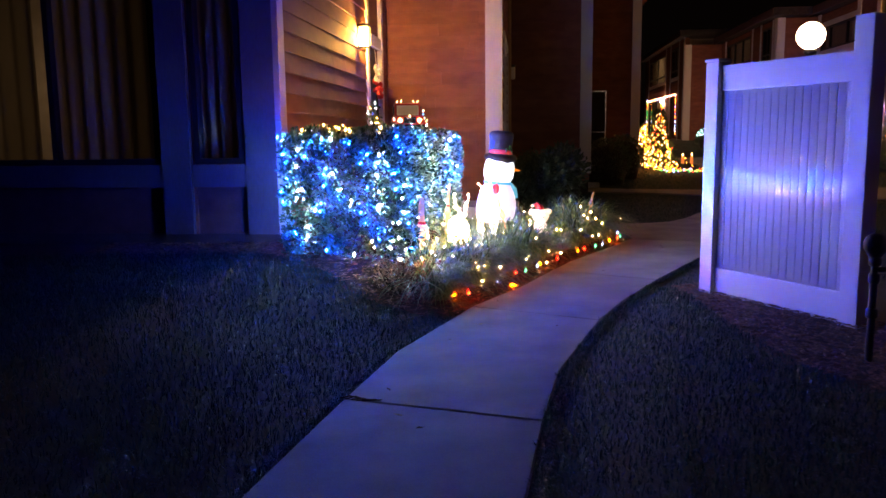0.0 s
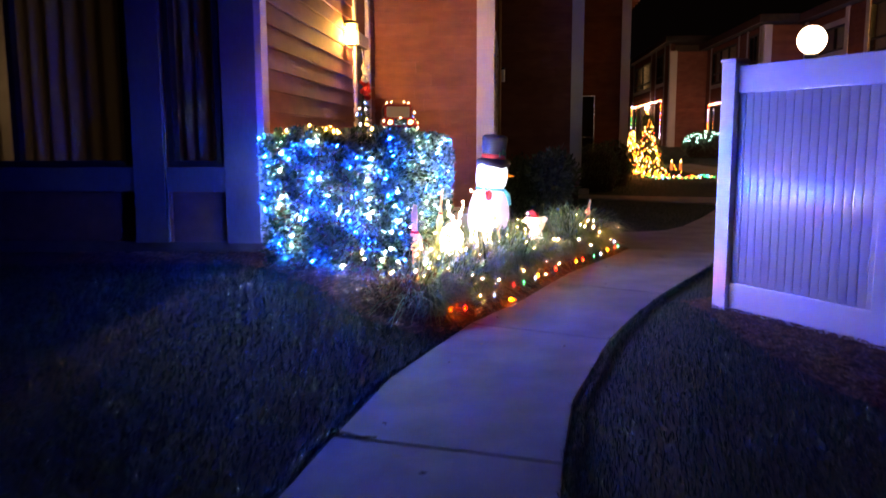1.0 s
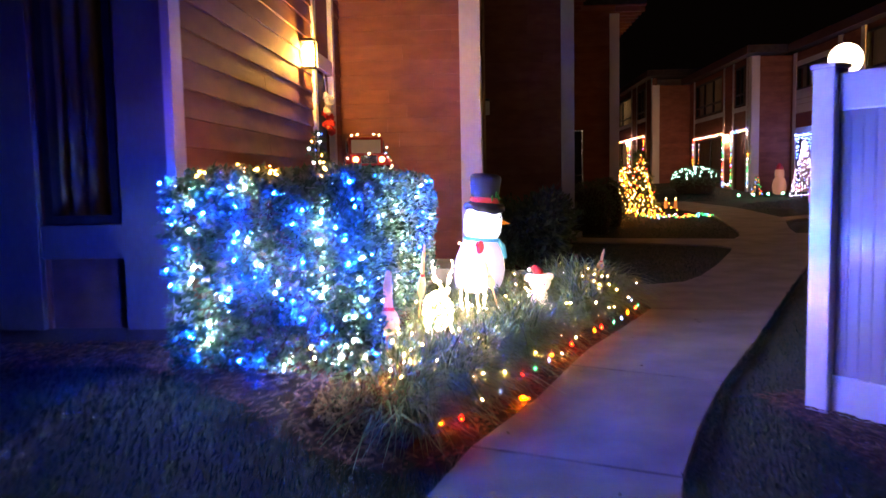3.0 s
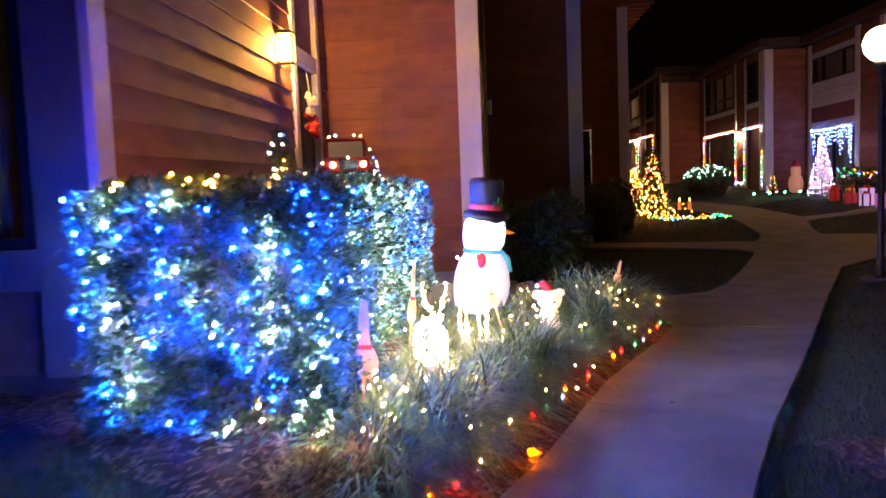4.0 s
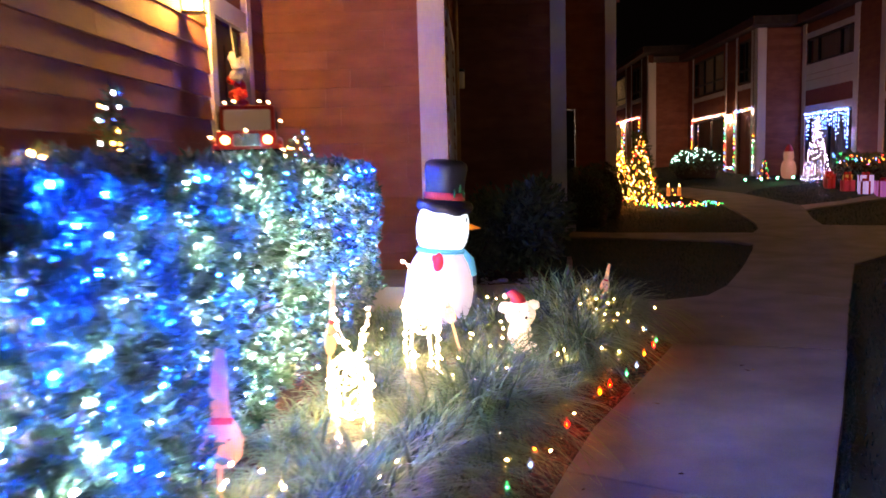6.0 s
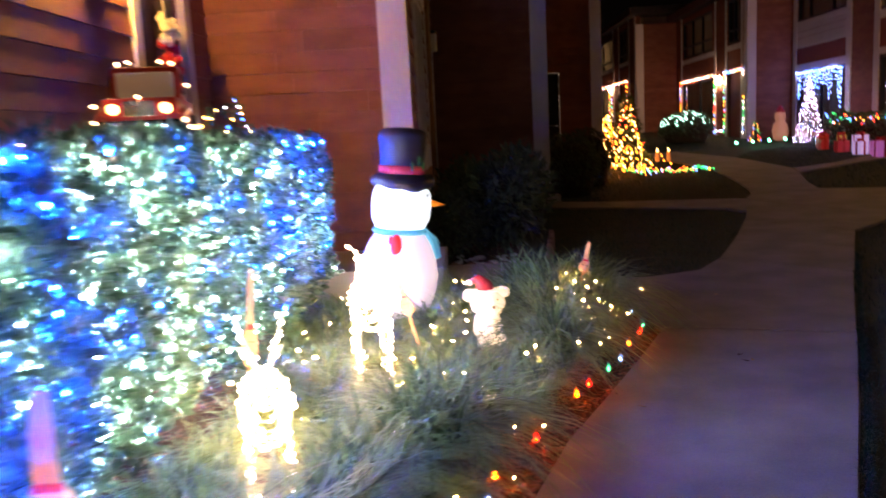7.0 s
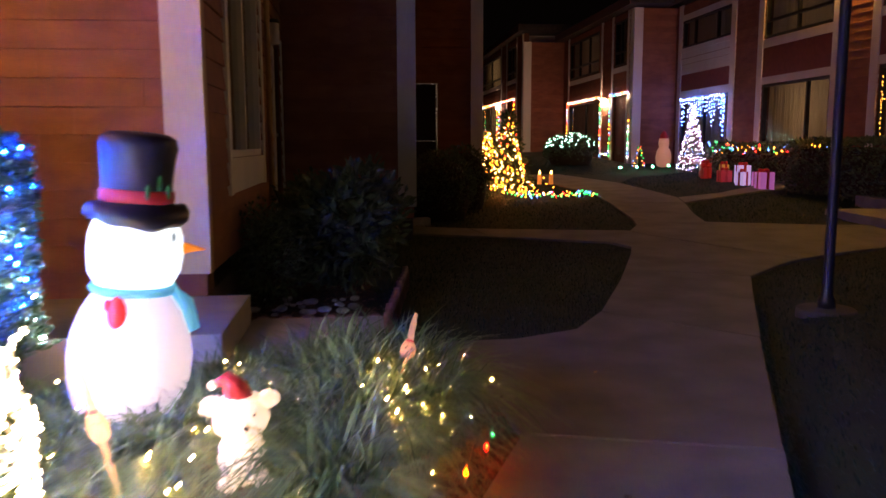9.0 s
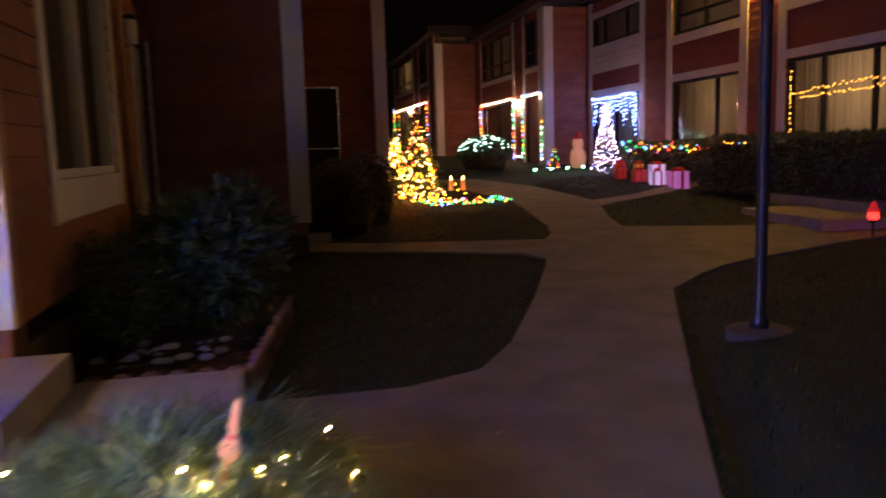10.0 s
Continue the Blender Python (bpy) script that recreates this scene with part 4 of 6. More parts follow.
# ---- inflatable snowman ----
def snowman():
    root = empty("snowman_inflatable", pose(0.685, 10.37, 0.15, 0, 5, 0) @ Matrix.Diagonal((0.9, 0.9, 1, 1)), "lit white inflatable snowman with black top hat in the bed", "snowman")
    bm = bmesh.new()
    lathe(bm, [(0.12, 0.0), (0.20, 0.012), (0.252, 0.08), (0.284, 0.20), (0.290, 0.31), (0.274, 0.41), (0.236, 0.51), (0.185, 0.585), (0.10, 0.62)], 40, wobble=0.014)
    for p in bm.verts:
        a = math.atan2(p.co.y, p.co.x)
        p.co.x *= 1 - 0.05 * smooth(0.35, 0.0, p.co.z) * math.cos(3 * a)
        p.co.y *= 1 + 0.035 * math.sin(4 * a + 3 * p.co.z)
    part("body", bm, SNOW_BODY, root)
    bm = bmesh.new()
    lathe(bm, [(0.12, 0.60), (0.182, 0.625), (0.213, 0.68), (0.222, 0.76), (0.216, 0.84), (0.19, 0.905), (0.10, 0.945)], 40, wobble=0.014)
    part("head", bm, SNOW_HEAD, root)
    bm = bmesh.new()
    lathe(bm, [(0.13, 0.90), (0.215, 0.893), (0.238, 0.912), (0.241, 0.94), (0.222, 0.965), (0.18, 0.975), (0.163, 1.0), (0.162, 1.08), (0.172, 1.17), (0.182, 1.225), (0.172, 1.262), (0.13, 1.282), (0.05, 1.288)], 40, wobble=0.02)
    for p in bm.verts:
        if p.co.z < 0.97:
            a = math.atan2(p.co.y, p.co.x)
            p.co.z += 0.016 * math.sin(2 * a + 0.6) + 0.006 * math.sin(7 * a)
    hat = part("hat", bm, HAT_CLOTH, root, "black puffed nylon top hat")
    bm = bmesh.new()
    lathe(bm, [(0.160, 0.975), (0.173, 0.980), (0.172, 1.034), (0.162, 1.04)], 40)
    part("hat_band", bm, RED_CLOTH, hat, "red nylon hat band")
    bm = bmesh.new()
    for a in (-0.9, -0.55, -0.2):
        ball(bm, (0.168 * math.cos(a - 0.25), 0.168 * math.sin(a - 0.25), 1.055 + 0.02 * math.sin(9 * a)), 0.026, 1, (0.5, 1, 1.5))
    part("holly", bm, HOLLY, hat, "green holly leaves on the hat")
    bm = bmesh.new()
    tube(bm, [(0.20, 0.01, 0.790), (0.24, 0.02, 0.788), (0.325, 0.05, 0.783)], [0.030, 0.022, 0.002], 12)
    part("nose", bm, NOSE_CLOTH, root, "pointed orange carrot nose")
    bm = bmesh.new()
    lathe(bm, [(0.14, 0.582), (0.196, 0.586), (0.208, 0.602), (0.196, 0.622), (0.14, 0.626)], 32, wobble=0.03)
    for k in range(2):
        tube(bm, [(0.19, -0.03, 0.60), (0.245 + 0.012 * k, -0.02 + 0.04 * k, 0.54), (0.285 + 0.01 * k, -0.01 + 0.05 * k, 0.42)], [0.022, 0.030, 0.026], 8)
    part("scarf", bm, SCARF_CLOTH, root, "light blue knotted scarf")
    for a in (-1.72, 0.9):
        bm = bmesh.new()
        cx, cy = 0.225 * math.cos(a), 0.225 * math.sin(a)
        ball(bm, (cx, cy * 1.06, 0.525), 0.056, 2, (0.8, 0.6, 1.4))
        ball(bm, (cx - 0.040, cy * 1.06, 0.56), 0.022, 1, (1, 1, 1.5))
        part("mitten", bm, MITTEN_CLOTH, root, "red padded mitten")
    for a in (-0.5, 0.55):
        bm = bmesh.new()
        ball(bm, (0.214 * math.cos(a), 0.214 * math.sin(a), 0.845), 0.017, 1, (0.6, 0.9, 1.5))
        part("eye", bm, HAT_CLOTH, root)


snowman()


# ---- lit wire deer ----
def deer(at, label, grazing=False, antlers=True, seed=1):
    """A standing frame of bent wire hung all over with mini lights; it faces +x."""
    rnd = random.Random(seed)
    root = empty("wire_deer", at, label, "light-up deer", "lit wire deer")
    bulbs = []

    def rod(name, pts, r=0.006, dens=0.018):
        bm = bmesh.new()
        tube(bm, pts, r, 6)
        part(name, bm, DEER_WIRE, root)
        for p, q in zip(pts, pts[1:]):
            p, q = Vector(p), Vector(q)
            for _ in range(max(1, int((q - p).length / dens))):
                c = p.lerp(q, rnd.random())
                bulbs.append((c.x + rnd.uniform(-0.012, 0.012), c.y + rnd.uniform(-0.012, 0.012), c.z))

    for x in (-0.12, 0.11):
        for y in (-0.078, 0.078):
            for o in (-0.02, 0.02):
                rod("leg", [(x + o, y, 0.0), (x + o * 0.7 + 0.01, y * 1.02, 0.16), (x + o * 1.6, y * 1.05, 0.40)])
    for k in range(6):
        x = -0.16 + 0.060 * k
        r = 0.078 + 0.026 * math.sin(math.pi * k / 5)
        rod("hoop", [(x, r * math.cos(a), 0.41 + r * 1.55 * math.sin(a)) for a in (2 * math.pi * i / 10 for i in range(11))], 0.0045, 0.028)
    for x, k in ((-0.165, 0.55), (0.145, 0.55)):
        rod("hoop", [(x, 0.085 * k * math.cos(a), 0.41 + 0.13 * k * math.sin(a)) for a in (2 * math.pi * i / 10 for i in range(11))], 0.0045, 0.034)
    for a in (0.2, 1.2, 2.0, 2.9, 4.0, 5.4):
        rod("stringer", [(-0.17, 0.07 * math.cos(a), 0.41 + 0.11 * math.sin(a)), (0.0, 0.10 * math.cos(a), 0.41 + 0.155 * math.sin(a)), (0.16, 0.07 * math.cos(a), 0.42 + 0.11 * math.sin(a))], 0.003, 0.03)
    head = Vector((0.36, 0, 0.16)) if grazing else Vector((0.21, 0, 0.62))
    for y in (-0.04, 0.0, 0.04):
        rod("neck", [(0.13, y, 0.45), ((0.30, y, 0.40) if grazing else (0.18, y * 0.8, 0.54)), tuple(head + Vector((0, y * 0.6, 0)))])
    for y in (-0.03, 0.03):
        rod("muzzle", [tuple(head + Vector((-0.03, y, 0.02))), tuple(head + Vector((0.05, y * 0.7, 0.0))), tuple(head + Vector((0.11, 0, -0.03)))])
        rod("ear", [tuple(head + Vector((-0.02, y, 0.03))), tuple(head + Vector((-0.05, y * 2.6, 0.08))), tuple(head + Vector((-0.02, y * 1.5, 0.05)))])
        if antlers:
            rod("antler", [tuple(head + Vector((-0.02, y, 0.04))), tuple(head + Vector((-0.05, y * 2.2, 0.12))), tuple(head + Vector((-0.02, y * 2.9, 0.21)))], 0.004, 0.03)
            rod("antler", [tuple(head + Vector((-0.045, y * 2, 0.10))), tuple(head + Vector((0.02, y * 2.4, 0.16)))], 0.0035, 0.03)
    rod("tail", [(-0.17, 0, 0.47), (-0.22, 0, 0.50)])
    ob = new("light_chain", bulb_mesh("light_chain", bulbs, 0.006, DEER_BULB))
    ob.parent = root
    tagged(ob, "small glowing warm white bulbs", kind="stuff")


deer(pose(0.16, 7.93, 0.04, 0, 0, -80) @ Matrix.Scale(0.92, 4), "warm white lit wire deer standing in the border grass", seed=3)
deer(pose(0.53, 9.2, 0.12, 0, 0, 99) @ Matrix.Scale(0.98, 4), "warm white lit wire deer facing away in the bed", False, False, 4)


# ---- lit plush yard figure ----
def yard_figure():
    root = empty("yard_figure", pose(1.21, 9.63, 0.11, 0, 0, -80), "lit white plush puppy figure wearing a red cap", "yard figure")
    bm = bmesh.new()
    rnd = random.Random(8)
    for c, r, s in (((0, 0, 0.12), 0.085, (1, 1, 1.3)), ((0.02, 0, 0.27), 0.085, (1.05, 1.15, 0.95)), ((0.09, 0, 0.25), 0.04, (1, 1, 0.85)),
                    ((-0.01, 0.10, 0.32), 0.032, (0.6, 1.3, 1.1)), ((-0.01, -0.10, 0.32), 0.032, (0.6, 1.3, 1.1)), ((0.07, 0.06, 0.05), 0.035, (1.2, 1, 1)), ((0.07, -0.06, 0.05), 0.035, (1.2, 1, 1))):
        ball(bm, c, r, 3, s)
    for p in bm.verts:
        p.co += p.normal * rnd.uniform(-0.006, 0.008)
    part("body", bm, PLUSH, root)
    bm = bmesh.new()
    tube(bm, [(0.0, -0.01, 0.335), (0.0, -0.015, 0.375), (-0.015, -0.05, 0.415), (-0.02, -0.085, 0.40)], [0.062, 0.050, 0.030, 0.012], 12)
    part("cap", bm, RED_CLOTH, root, "red felt cap")
    bm = bmesh.new()
    ball(bm, (-0.02, -0.095, 0.395), 0.02, 1)
    lathe(bm, [(0.05, 0.328), (0.068, 0.332), (0.068, 0.348), (0.05, 0.352)], 14)
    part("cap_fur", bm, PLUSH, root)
    for c, r in (((0.128, 0, 0.265), 0.013), ((0.092, 0.035, 0.30), 0.008), ((0.092, -0.035, 0.30), 0.008)):
        bm = bmesh.new()
        ball(bm, c, r, 1)
        part("button", bm, HAT_CLOTH, root, "black button")


yard_figure()


def garden_stake(x, y, z0, z1, turn, label, wide=0.035, tilt=0.0):
    """A flat cut-out wooden figure on a stake: paddle below, long ear above."""
    root = empty("garden_stake", pose(x, y, z0, 0, tilt, turn), label, "garden stake", "wooden garden stakes")
    hgt = z1 - z0
    bm = bmesh.new()
    box(bm, -0.008, 0.008, -0.004, 0.004, -0.36, 0.02)
    part("stake", bm, STAKE_WOOD, root)
    outline = [(-0.5, 0.05), (-0.95, 0.14), (-1.0, 0.27), (-0.72, 0.38), (-0.42, 0.45), (-0.52, 0.62), (-0.50, 0.82), (-0.30, 1.0), (0.10, 0.98), (0.22, 0.8), (0.28, 0.6), (0.40, 0.45), (0.72, 0.38), (1.0, 0.27), (0.95, 0.14), (0.5, 0.05)]
    bm = bmesh.new()
    f = bm.faces.new([bm.verts.new((a * wide, -0.006, b * hgt)) for a, b in outline])
    up = bmesh.ops.extrude_face_region(bm, geom=[f])
    for p in up["geom"]:
        if isinstance(p, bmesh.types.BMVert):
            p.co.y += 0.012
    part("cutout", bm, STAKE_WOOD, root)
    bm = bmesh.new()
    box(bm, -wide * 0.5, wide * 0.5, -0.010, -0.0065, hgt * 0.40, hgt * 0.455, 0.002)
    part("bow", bm, RED_CLOTH, root, "red painted collar")
    for s in (-1, 1):
        bm = bmesh.new()
        ball(bm, (s * wide * 0.36, -0.008, hgt * 0.28), 0.005, 1)
        part("eye", bm, HAT_CLOTH, root)


garden_stake(-0.20, 6.93, 0.43, 0.84, 8, "tan wooden long-eared cut-out stake beside the hedge", 0.07, 4)
garden_stake(0.04, 8.32, 0.45, 0.88, 12, "slim tan wooden cut-out stake beside the hedge", 0.03, 6)
garden_stake(0.75, 9.55, 0.34, 0.63, -20, "brown wooden cut-out stake leaning in the grass", 0.04, -14)
garden_stake(1.90, 10.06, 0.43, 0.65, -15, "orange-brown wooden cut-out stake in the grass clump", 0.035, 14)


# ---- on the hedge: toy truck and little trees ----
def toy_truck():
    root = empty("toy_truck", GRID @ pose(-0.90, -3.55, 1.425, 0, 0, 14) @ Matrix.Scale(1.32, 4), "red toy pickup truck with lit headlights on the hedge", "toy truck")
    bm = bmesh.new()
    box(bm, -0.115, 0.115, -0.20, -0.02, 0.045, 0.125, 0.02)
    part("bonnet", bm, TRUCK_RED, root)
    bm = bmesh.new()
    box(bm, -0.11, 0.11, -0.03, 0.13, 0.045, 0.235, 0.022)
    cab = part("cab", bm, TRUCK_RED, root)
    bm = bmesh.new()
    box(bm, -0.09, 0.09, -0.038, -0.026, 0.135, 0.215, 0.01)
    part("windscreen", bm, WINDSCREEN, cab, "pale frosted windscreen with a faint glow of its own")
    for s in (-1, 1):
        bm = bmesh.new()
        box(bm, s * 0.112 - 0.004, s * 0.112 + 0.004, 0.0, 0.10, 0.14, 0.21, 0.003)
        part("side_window", bm, HAT_CLOTH, cab)
    bm = bmesh.new()
    box(bm, -0.11, 0.11, 0.14, 0.36, 0.045, 0.13, 0.012)
    part("truck_bed", bm, TRUCK_RED, root)
    bm = bmesh.new()
    box(bm, -0.05, 0.05, -0.208, -0.198, 0.065, 0.115, 0.004)
    part("grille", bm, CHROME, root)
    bm = bmesh.new()
    box(bm, -0.125, 0.125, -0.222, -0.20, 0.035, 0.055, 0.006)
    part("bumper", bm, CHROME, root, "chrome bumper")
    for s in (-1, 1):
        bm = bmesh.new()
        ball(bm, (s * 0.078, -0.203, 0.09), 0.017, 2, (1, 0.5, 1))
        part("headlight", bm, HEADLIGHT, root, "glowing headlight")
        for y in (-0.13, 0.25):
            bm = bmesh.new()
            tube(bm, [(s * 0.09, y, 0.04), (s * 0.125, y, 0.04)], 0.042, 16)
            wheel = part("wheel", bm, HAT_CLOTH, root)
            bm = bmesh.new()
            tube(bm, [(s * 0.12, y, 0.04), (s * 0.129, y, 0.04)], 0.022, 12)
            part("rim", bm, CHROME, wheel)
        bm = bmesh.new()
        tube(bm, [(s * 0.118, -0.21, 0.06), (s * 0.122, -0.13, 0.088), (s * 0.118, -0.03, 0.06)], 0.014, 8)
        part("mudguard", bm, TRUCK_RED, root)
    lamps = [(-0.085, -0.01, 0.245), (-0.05, -0.01, 0.25), (0.05, -0.01, 0.25), (0.085, -0.01, 0.245), (-0.135, -0.21, 0.05), (0.135, -0.21, 0.05), (-0.14, -0.12, 0.03), (0.14, -0.10, 0.03), (0.14, 0.05, 0.03), (0.0, -0.215, 0.125), (0.13, -0.02, 0.17), (-0.13, -0.22, 0.10)]
    ob = new("truck_bulbs", bulb_mesh("truck_bulbs", lamps, 0.007, TRUCK_BULB, 1.0))
    ob.parent = root
    tagged(ob, "small glowing warm bulbs on the truck", kind="stuff")


toy_truck()


def little_tree(at, hgt, radius, label, lights, seed, tiers=9, per=26, bulb=0.008, name="little_fir_tree", sparse=1.0):
    """A small artificial fir: trunk, drooping needled branches, and coloured lights."""
    rnd = random.Random(seed)
    root = empty(name, at, label, "fir tree")
    bm = bmesh.new()
    tube(bm, [(0, 0, 0), (0, 0, hgt * 0.5), (0, 0, hgt)], [0.03 * hgt, 0.02 * hgt, 0.004 * hgt], 8)
    part("trunk", bm, TWIG, root)
    pts, nrm, tips = [], [], []
    for t in range(tiers):
        z = hgt * (0.12 + 0.84 * t / tiers)
        r = radius * (1 - 0.9 * t / tiers) * rnd.uniform(0.88, 1.1)
        for k in range(max(4, int(9 * (1 - 0.6 * t / tiers)))):
            a = rnd.uniform(0, 2 * math.pi)
            for i in range(per):
                s = rnd.random() ** 0.7
                pts.append((r * s * math.cos(a) + rnd.gauss(0, 0.02 * radius), r * s * math.sin(a) + rnd.gauss(0, 0.02 * radius), z - 0.22 * r * s + rnd.gauss(0, 0.015 * hgt)))
                nrm.append((math.cos(a) * 0.8, math.sin(a) * 0.8, 0.35))
            tips.append((r * rnd.uniform(0.7, 1.04) * math.cos(a), r * rnd.uniform(0.7, 1.04) * math.sin(a), z - 0.2 * r))
    ob = new("needles", leaves("needles", pts, nrm, (0.05 * hgt, 0.11 * hgt), PINE, seed, 0.22))
    ob.parent = root
    tagged(ob, kind="stuff")
    sets = {}
    for p in tips:
        if rnd.random() < sparse:
            word, m = rnd.choice(lights)
            sets.setdefault(word, (m, []))[1].append(p)
    for word, (m, ps) in sets.items():
        ob = new(word + "_bulbs", bulb_mesh(word + "_bulbs", ps, bulb, m))
        ob.parent = root
        tagged(ob, "small glowing %s bulbs" % word, kind="stuff")
    return root


little_tree(GRID @ pose(-1.02, -4.86, 1.39), 0.36, 0.14, "small artificial fir with coloured lights standing on the hedge", [("white", TREE_WHITE), ("blue", TREE_BLUE), ("gold", TREE_GOLD)], 71, 7, 22, 0.006, sparse=0.5)
little_tree(GRID @ pose(-0.92, -2.20, 1.40), 0.30, 0.13, "small artificial fir with lights on the hedge end", [("white", TREE_WHITE), ("blue", TREE_BLUE), ("gold", TREE_GOLD)], 72, 7, 22, 0.006, sparse=0.5)
little_tree(GRID @ pose(-0.76, -3.12, 1.40), 0.20, 0.10, "tiny green fir carried behind the toy truck", [("gold", TREE_GOLD)], 73, 5, 18, 0.005, sparse=0.3)


# ---- porch: lantern, door, steps ----
def wall_lantern(at):
    root = empty("wall_lantern", at, "black metal wall lantern with glowing arched glass", "wall lamp")
    bm = bmesh.new()
    box(bm, -0.06, 0.06, -0.028, -0.012, -0.16, 0.16, 0.004)
    part("back_plate", bm, BLACK_METAL, root)
    bm = bmesh.new()
    box(bm, -0.085, 0.085, -0.20, -0.026, 0.13, 0.15, 0.004)
    box(bm, -0.065, 0.065, -0.18, -0.03, 0.15, 0.172, 0.006)
    part("cap", bm, BLACK_METAL, root)
    bm = bmesh.new()
    box(bm, -0.075, 0.075, -0.19, -0.028, -0.145, -0.13, 0.003)
    part("base", bm, BLACK_METAL, root)
    bm = bmesh.new()
    lathe(bm, [(0.055, -0.129), (0.06, -0.10), (0.06, 0.06), (0.05, 0.105), (0.03, 0.125)], 16, (0, -0.11, 0))
    part("glass", bm, LANTERN_GLASS, root, "glowing frosted glass")
    for sx in (-1, 1):
        for yy in (-0.183, -0.04):
            bm = bmesh.new()
            box(bm, sx * 0.068 - 0.006, sx * 0.068 + 0.006, yy - 0.006, yy + 0.006, -0.13, 0.13)
            part("bar", bm, BLACK_METAL, root)


wall_lantern(S0 @ Matrix.Translation((3.32, 0, 2.64)) @ Matrix.Scale(0.92, 4))
trim("trim_door", S0, 3.80, 3.925, FLOOR, TOP, WHITE, 0.05, "white painted door frame post")
trim("trim_door", S0, 4.815, 4.94, FLOOR, TOP, WHITE, 0.05, "white painted door frame post")
for za, zb in ((2.62, 2.78), (3.95, 4.1)):
    trim("trim_transom", S0, 3.93, 4.81, za, zb, WHITE, 0.045, "white painted rail above the door")
trim("panel_transom", S0, 3.93, 4.81, 2.785, 3.945, SIDING, -0.005, "red-brown panel above the door")
trim("panel_transom", S0, 3.93, 4.81, 4.105, TOP, SIDING, -0.005, "red-brown panel above the door")


def door(name, at, x0, x1, z0, z1, material, label):
    root = empty(name, at @ Matrix.Translation((x0, 0, z0)), label, "door", kind="structure")
    w, hgt = x1 - x0, z1 - z0
    bm = bmesh.new()
    box(bm, 0.005, w - 0.005, 0.05, 0.095, 0.005, hgt - 0.005, 0.004)
    part("leaf", bm, material, root)
    for za, zb in ((0.12, 0.48), (0.54, 0.92)):
        for xa, xb in ((0.10, 0.46), (0.54, 0.90)):
            bm = bmesh.new()
            box(bm, w * xa, w * xb, 0.040, 0.052, hgt * za, hgt * zb, 0.006)
            part("panel", bm, material, root)
    bm = bmesh.new()
    ball(bm, (w * 0.92, 0.02, hgt * 0.47), 0.028, 2)
    tube(bm, [(w * 0.92, 0.05, hgt * 0.47), (w * 0.92, 0.02, hgt * 0.47)], 0.012, 8)
    part("door_handle", bm, CHROME, root)
    return root


door("door_1", S0, 3.925, 4.815, FLOOR, 2.62, DOOR_DARK, "dark painted panelled front door, closed")


def door_hanging():
    """A padded figure hung on the door: white curls above, red below."""
    root = empty("door_decoration", S0 @ Matrix.Translation((4.36, -0.06, 2.12)), "red and white hanging decoration on the dark door", "decoration")
    rnd = random.Random(9)
    bm = bmesh.new()
    for k in range(26):
        ball(bm, (rnd.uniform(-0.13, 0.13), rnd.uniform(-0.04, 0.01), rnd.uniform(0.03, 0.24)), rnd.uniform(0.025, 0.045), 1)
    part("curls", bm, BEARD, root, "white yarn curls")
    bm = bmesh.new()
    for k in range(14):
        ball(bm, (rnd.uniform(-0.13, 0.13), rnd.uniform(-0.04, 0.02), rnd.uniform(-0.18, 0.03)), rnd.uniform(0.035, 0.055), 1)
    part("padding", bm, RED_CLOTH, root, "red padded cloth")
    bm = bmesh.new()
    tube(bm, [(0, 0.0, 0.2), (0, 0.03, 0.48)], 0.006, 5)
    part("hanger", bm, BEARD, root)


door_hanging()


def step_block(name, u0, u1, v0, v1, z1, label):
    bm = bmesh.new()
    box(bm, u0, u1, v0, v1, -0.1, z1, 0.012)
    whole(name, bm, STEP_CONCRETE, label, "step", GRID, kind="structure")


step_block("step_upper", -1.74, 0.28, -1.15, -0.03, 0.37, "pale concrete upper porch step")
step_block("step_lower", 0.285, 1.17, -0.95, 0.02, 0.19, "pale concrete lower porch step")

# ---- porch side wall: window, lamp, second door ----
window("window_3", S1, 1.0, 3.0, 1.27, 2.9, (0.5,), (), WHITE, "white-framed sliding window in the side wall, dark inside", width=0.06, rib=0.2)
room("room_2", S1, 1.0, 3.0, 1.27, 2.9)
for a in ((0.86, 0.985, 0.98, 3.05), (3.015, 3.14, 0.98, 3.05)):
    trim("trim_window", S1, *a, WHITE, 0.04, "white painted window casing")
trim("trim_window", S1, 0.99, 3.01, 0.99, 1.265, WHITE, 0.035, "white painted panel under the window")
trim("trim_window", S1, 0.99, 3.01, 2.905, 3.05, WHITE, 0.035, "white painted window head")
door("door_2", S1, 4.2, 5.15, FLOOR, 2.6, WHITE, "pale grey storm door, closed")
for xa, xb in ((4.10, 4.195), (5.155, 5.25)):
    trim("trim_door", S1, xa, xb, FLOOR, 2.7, WHITE, 0.04, "white painted door casing")


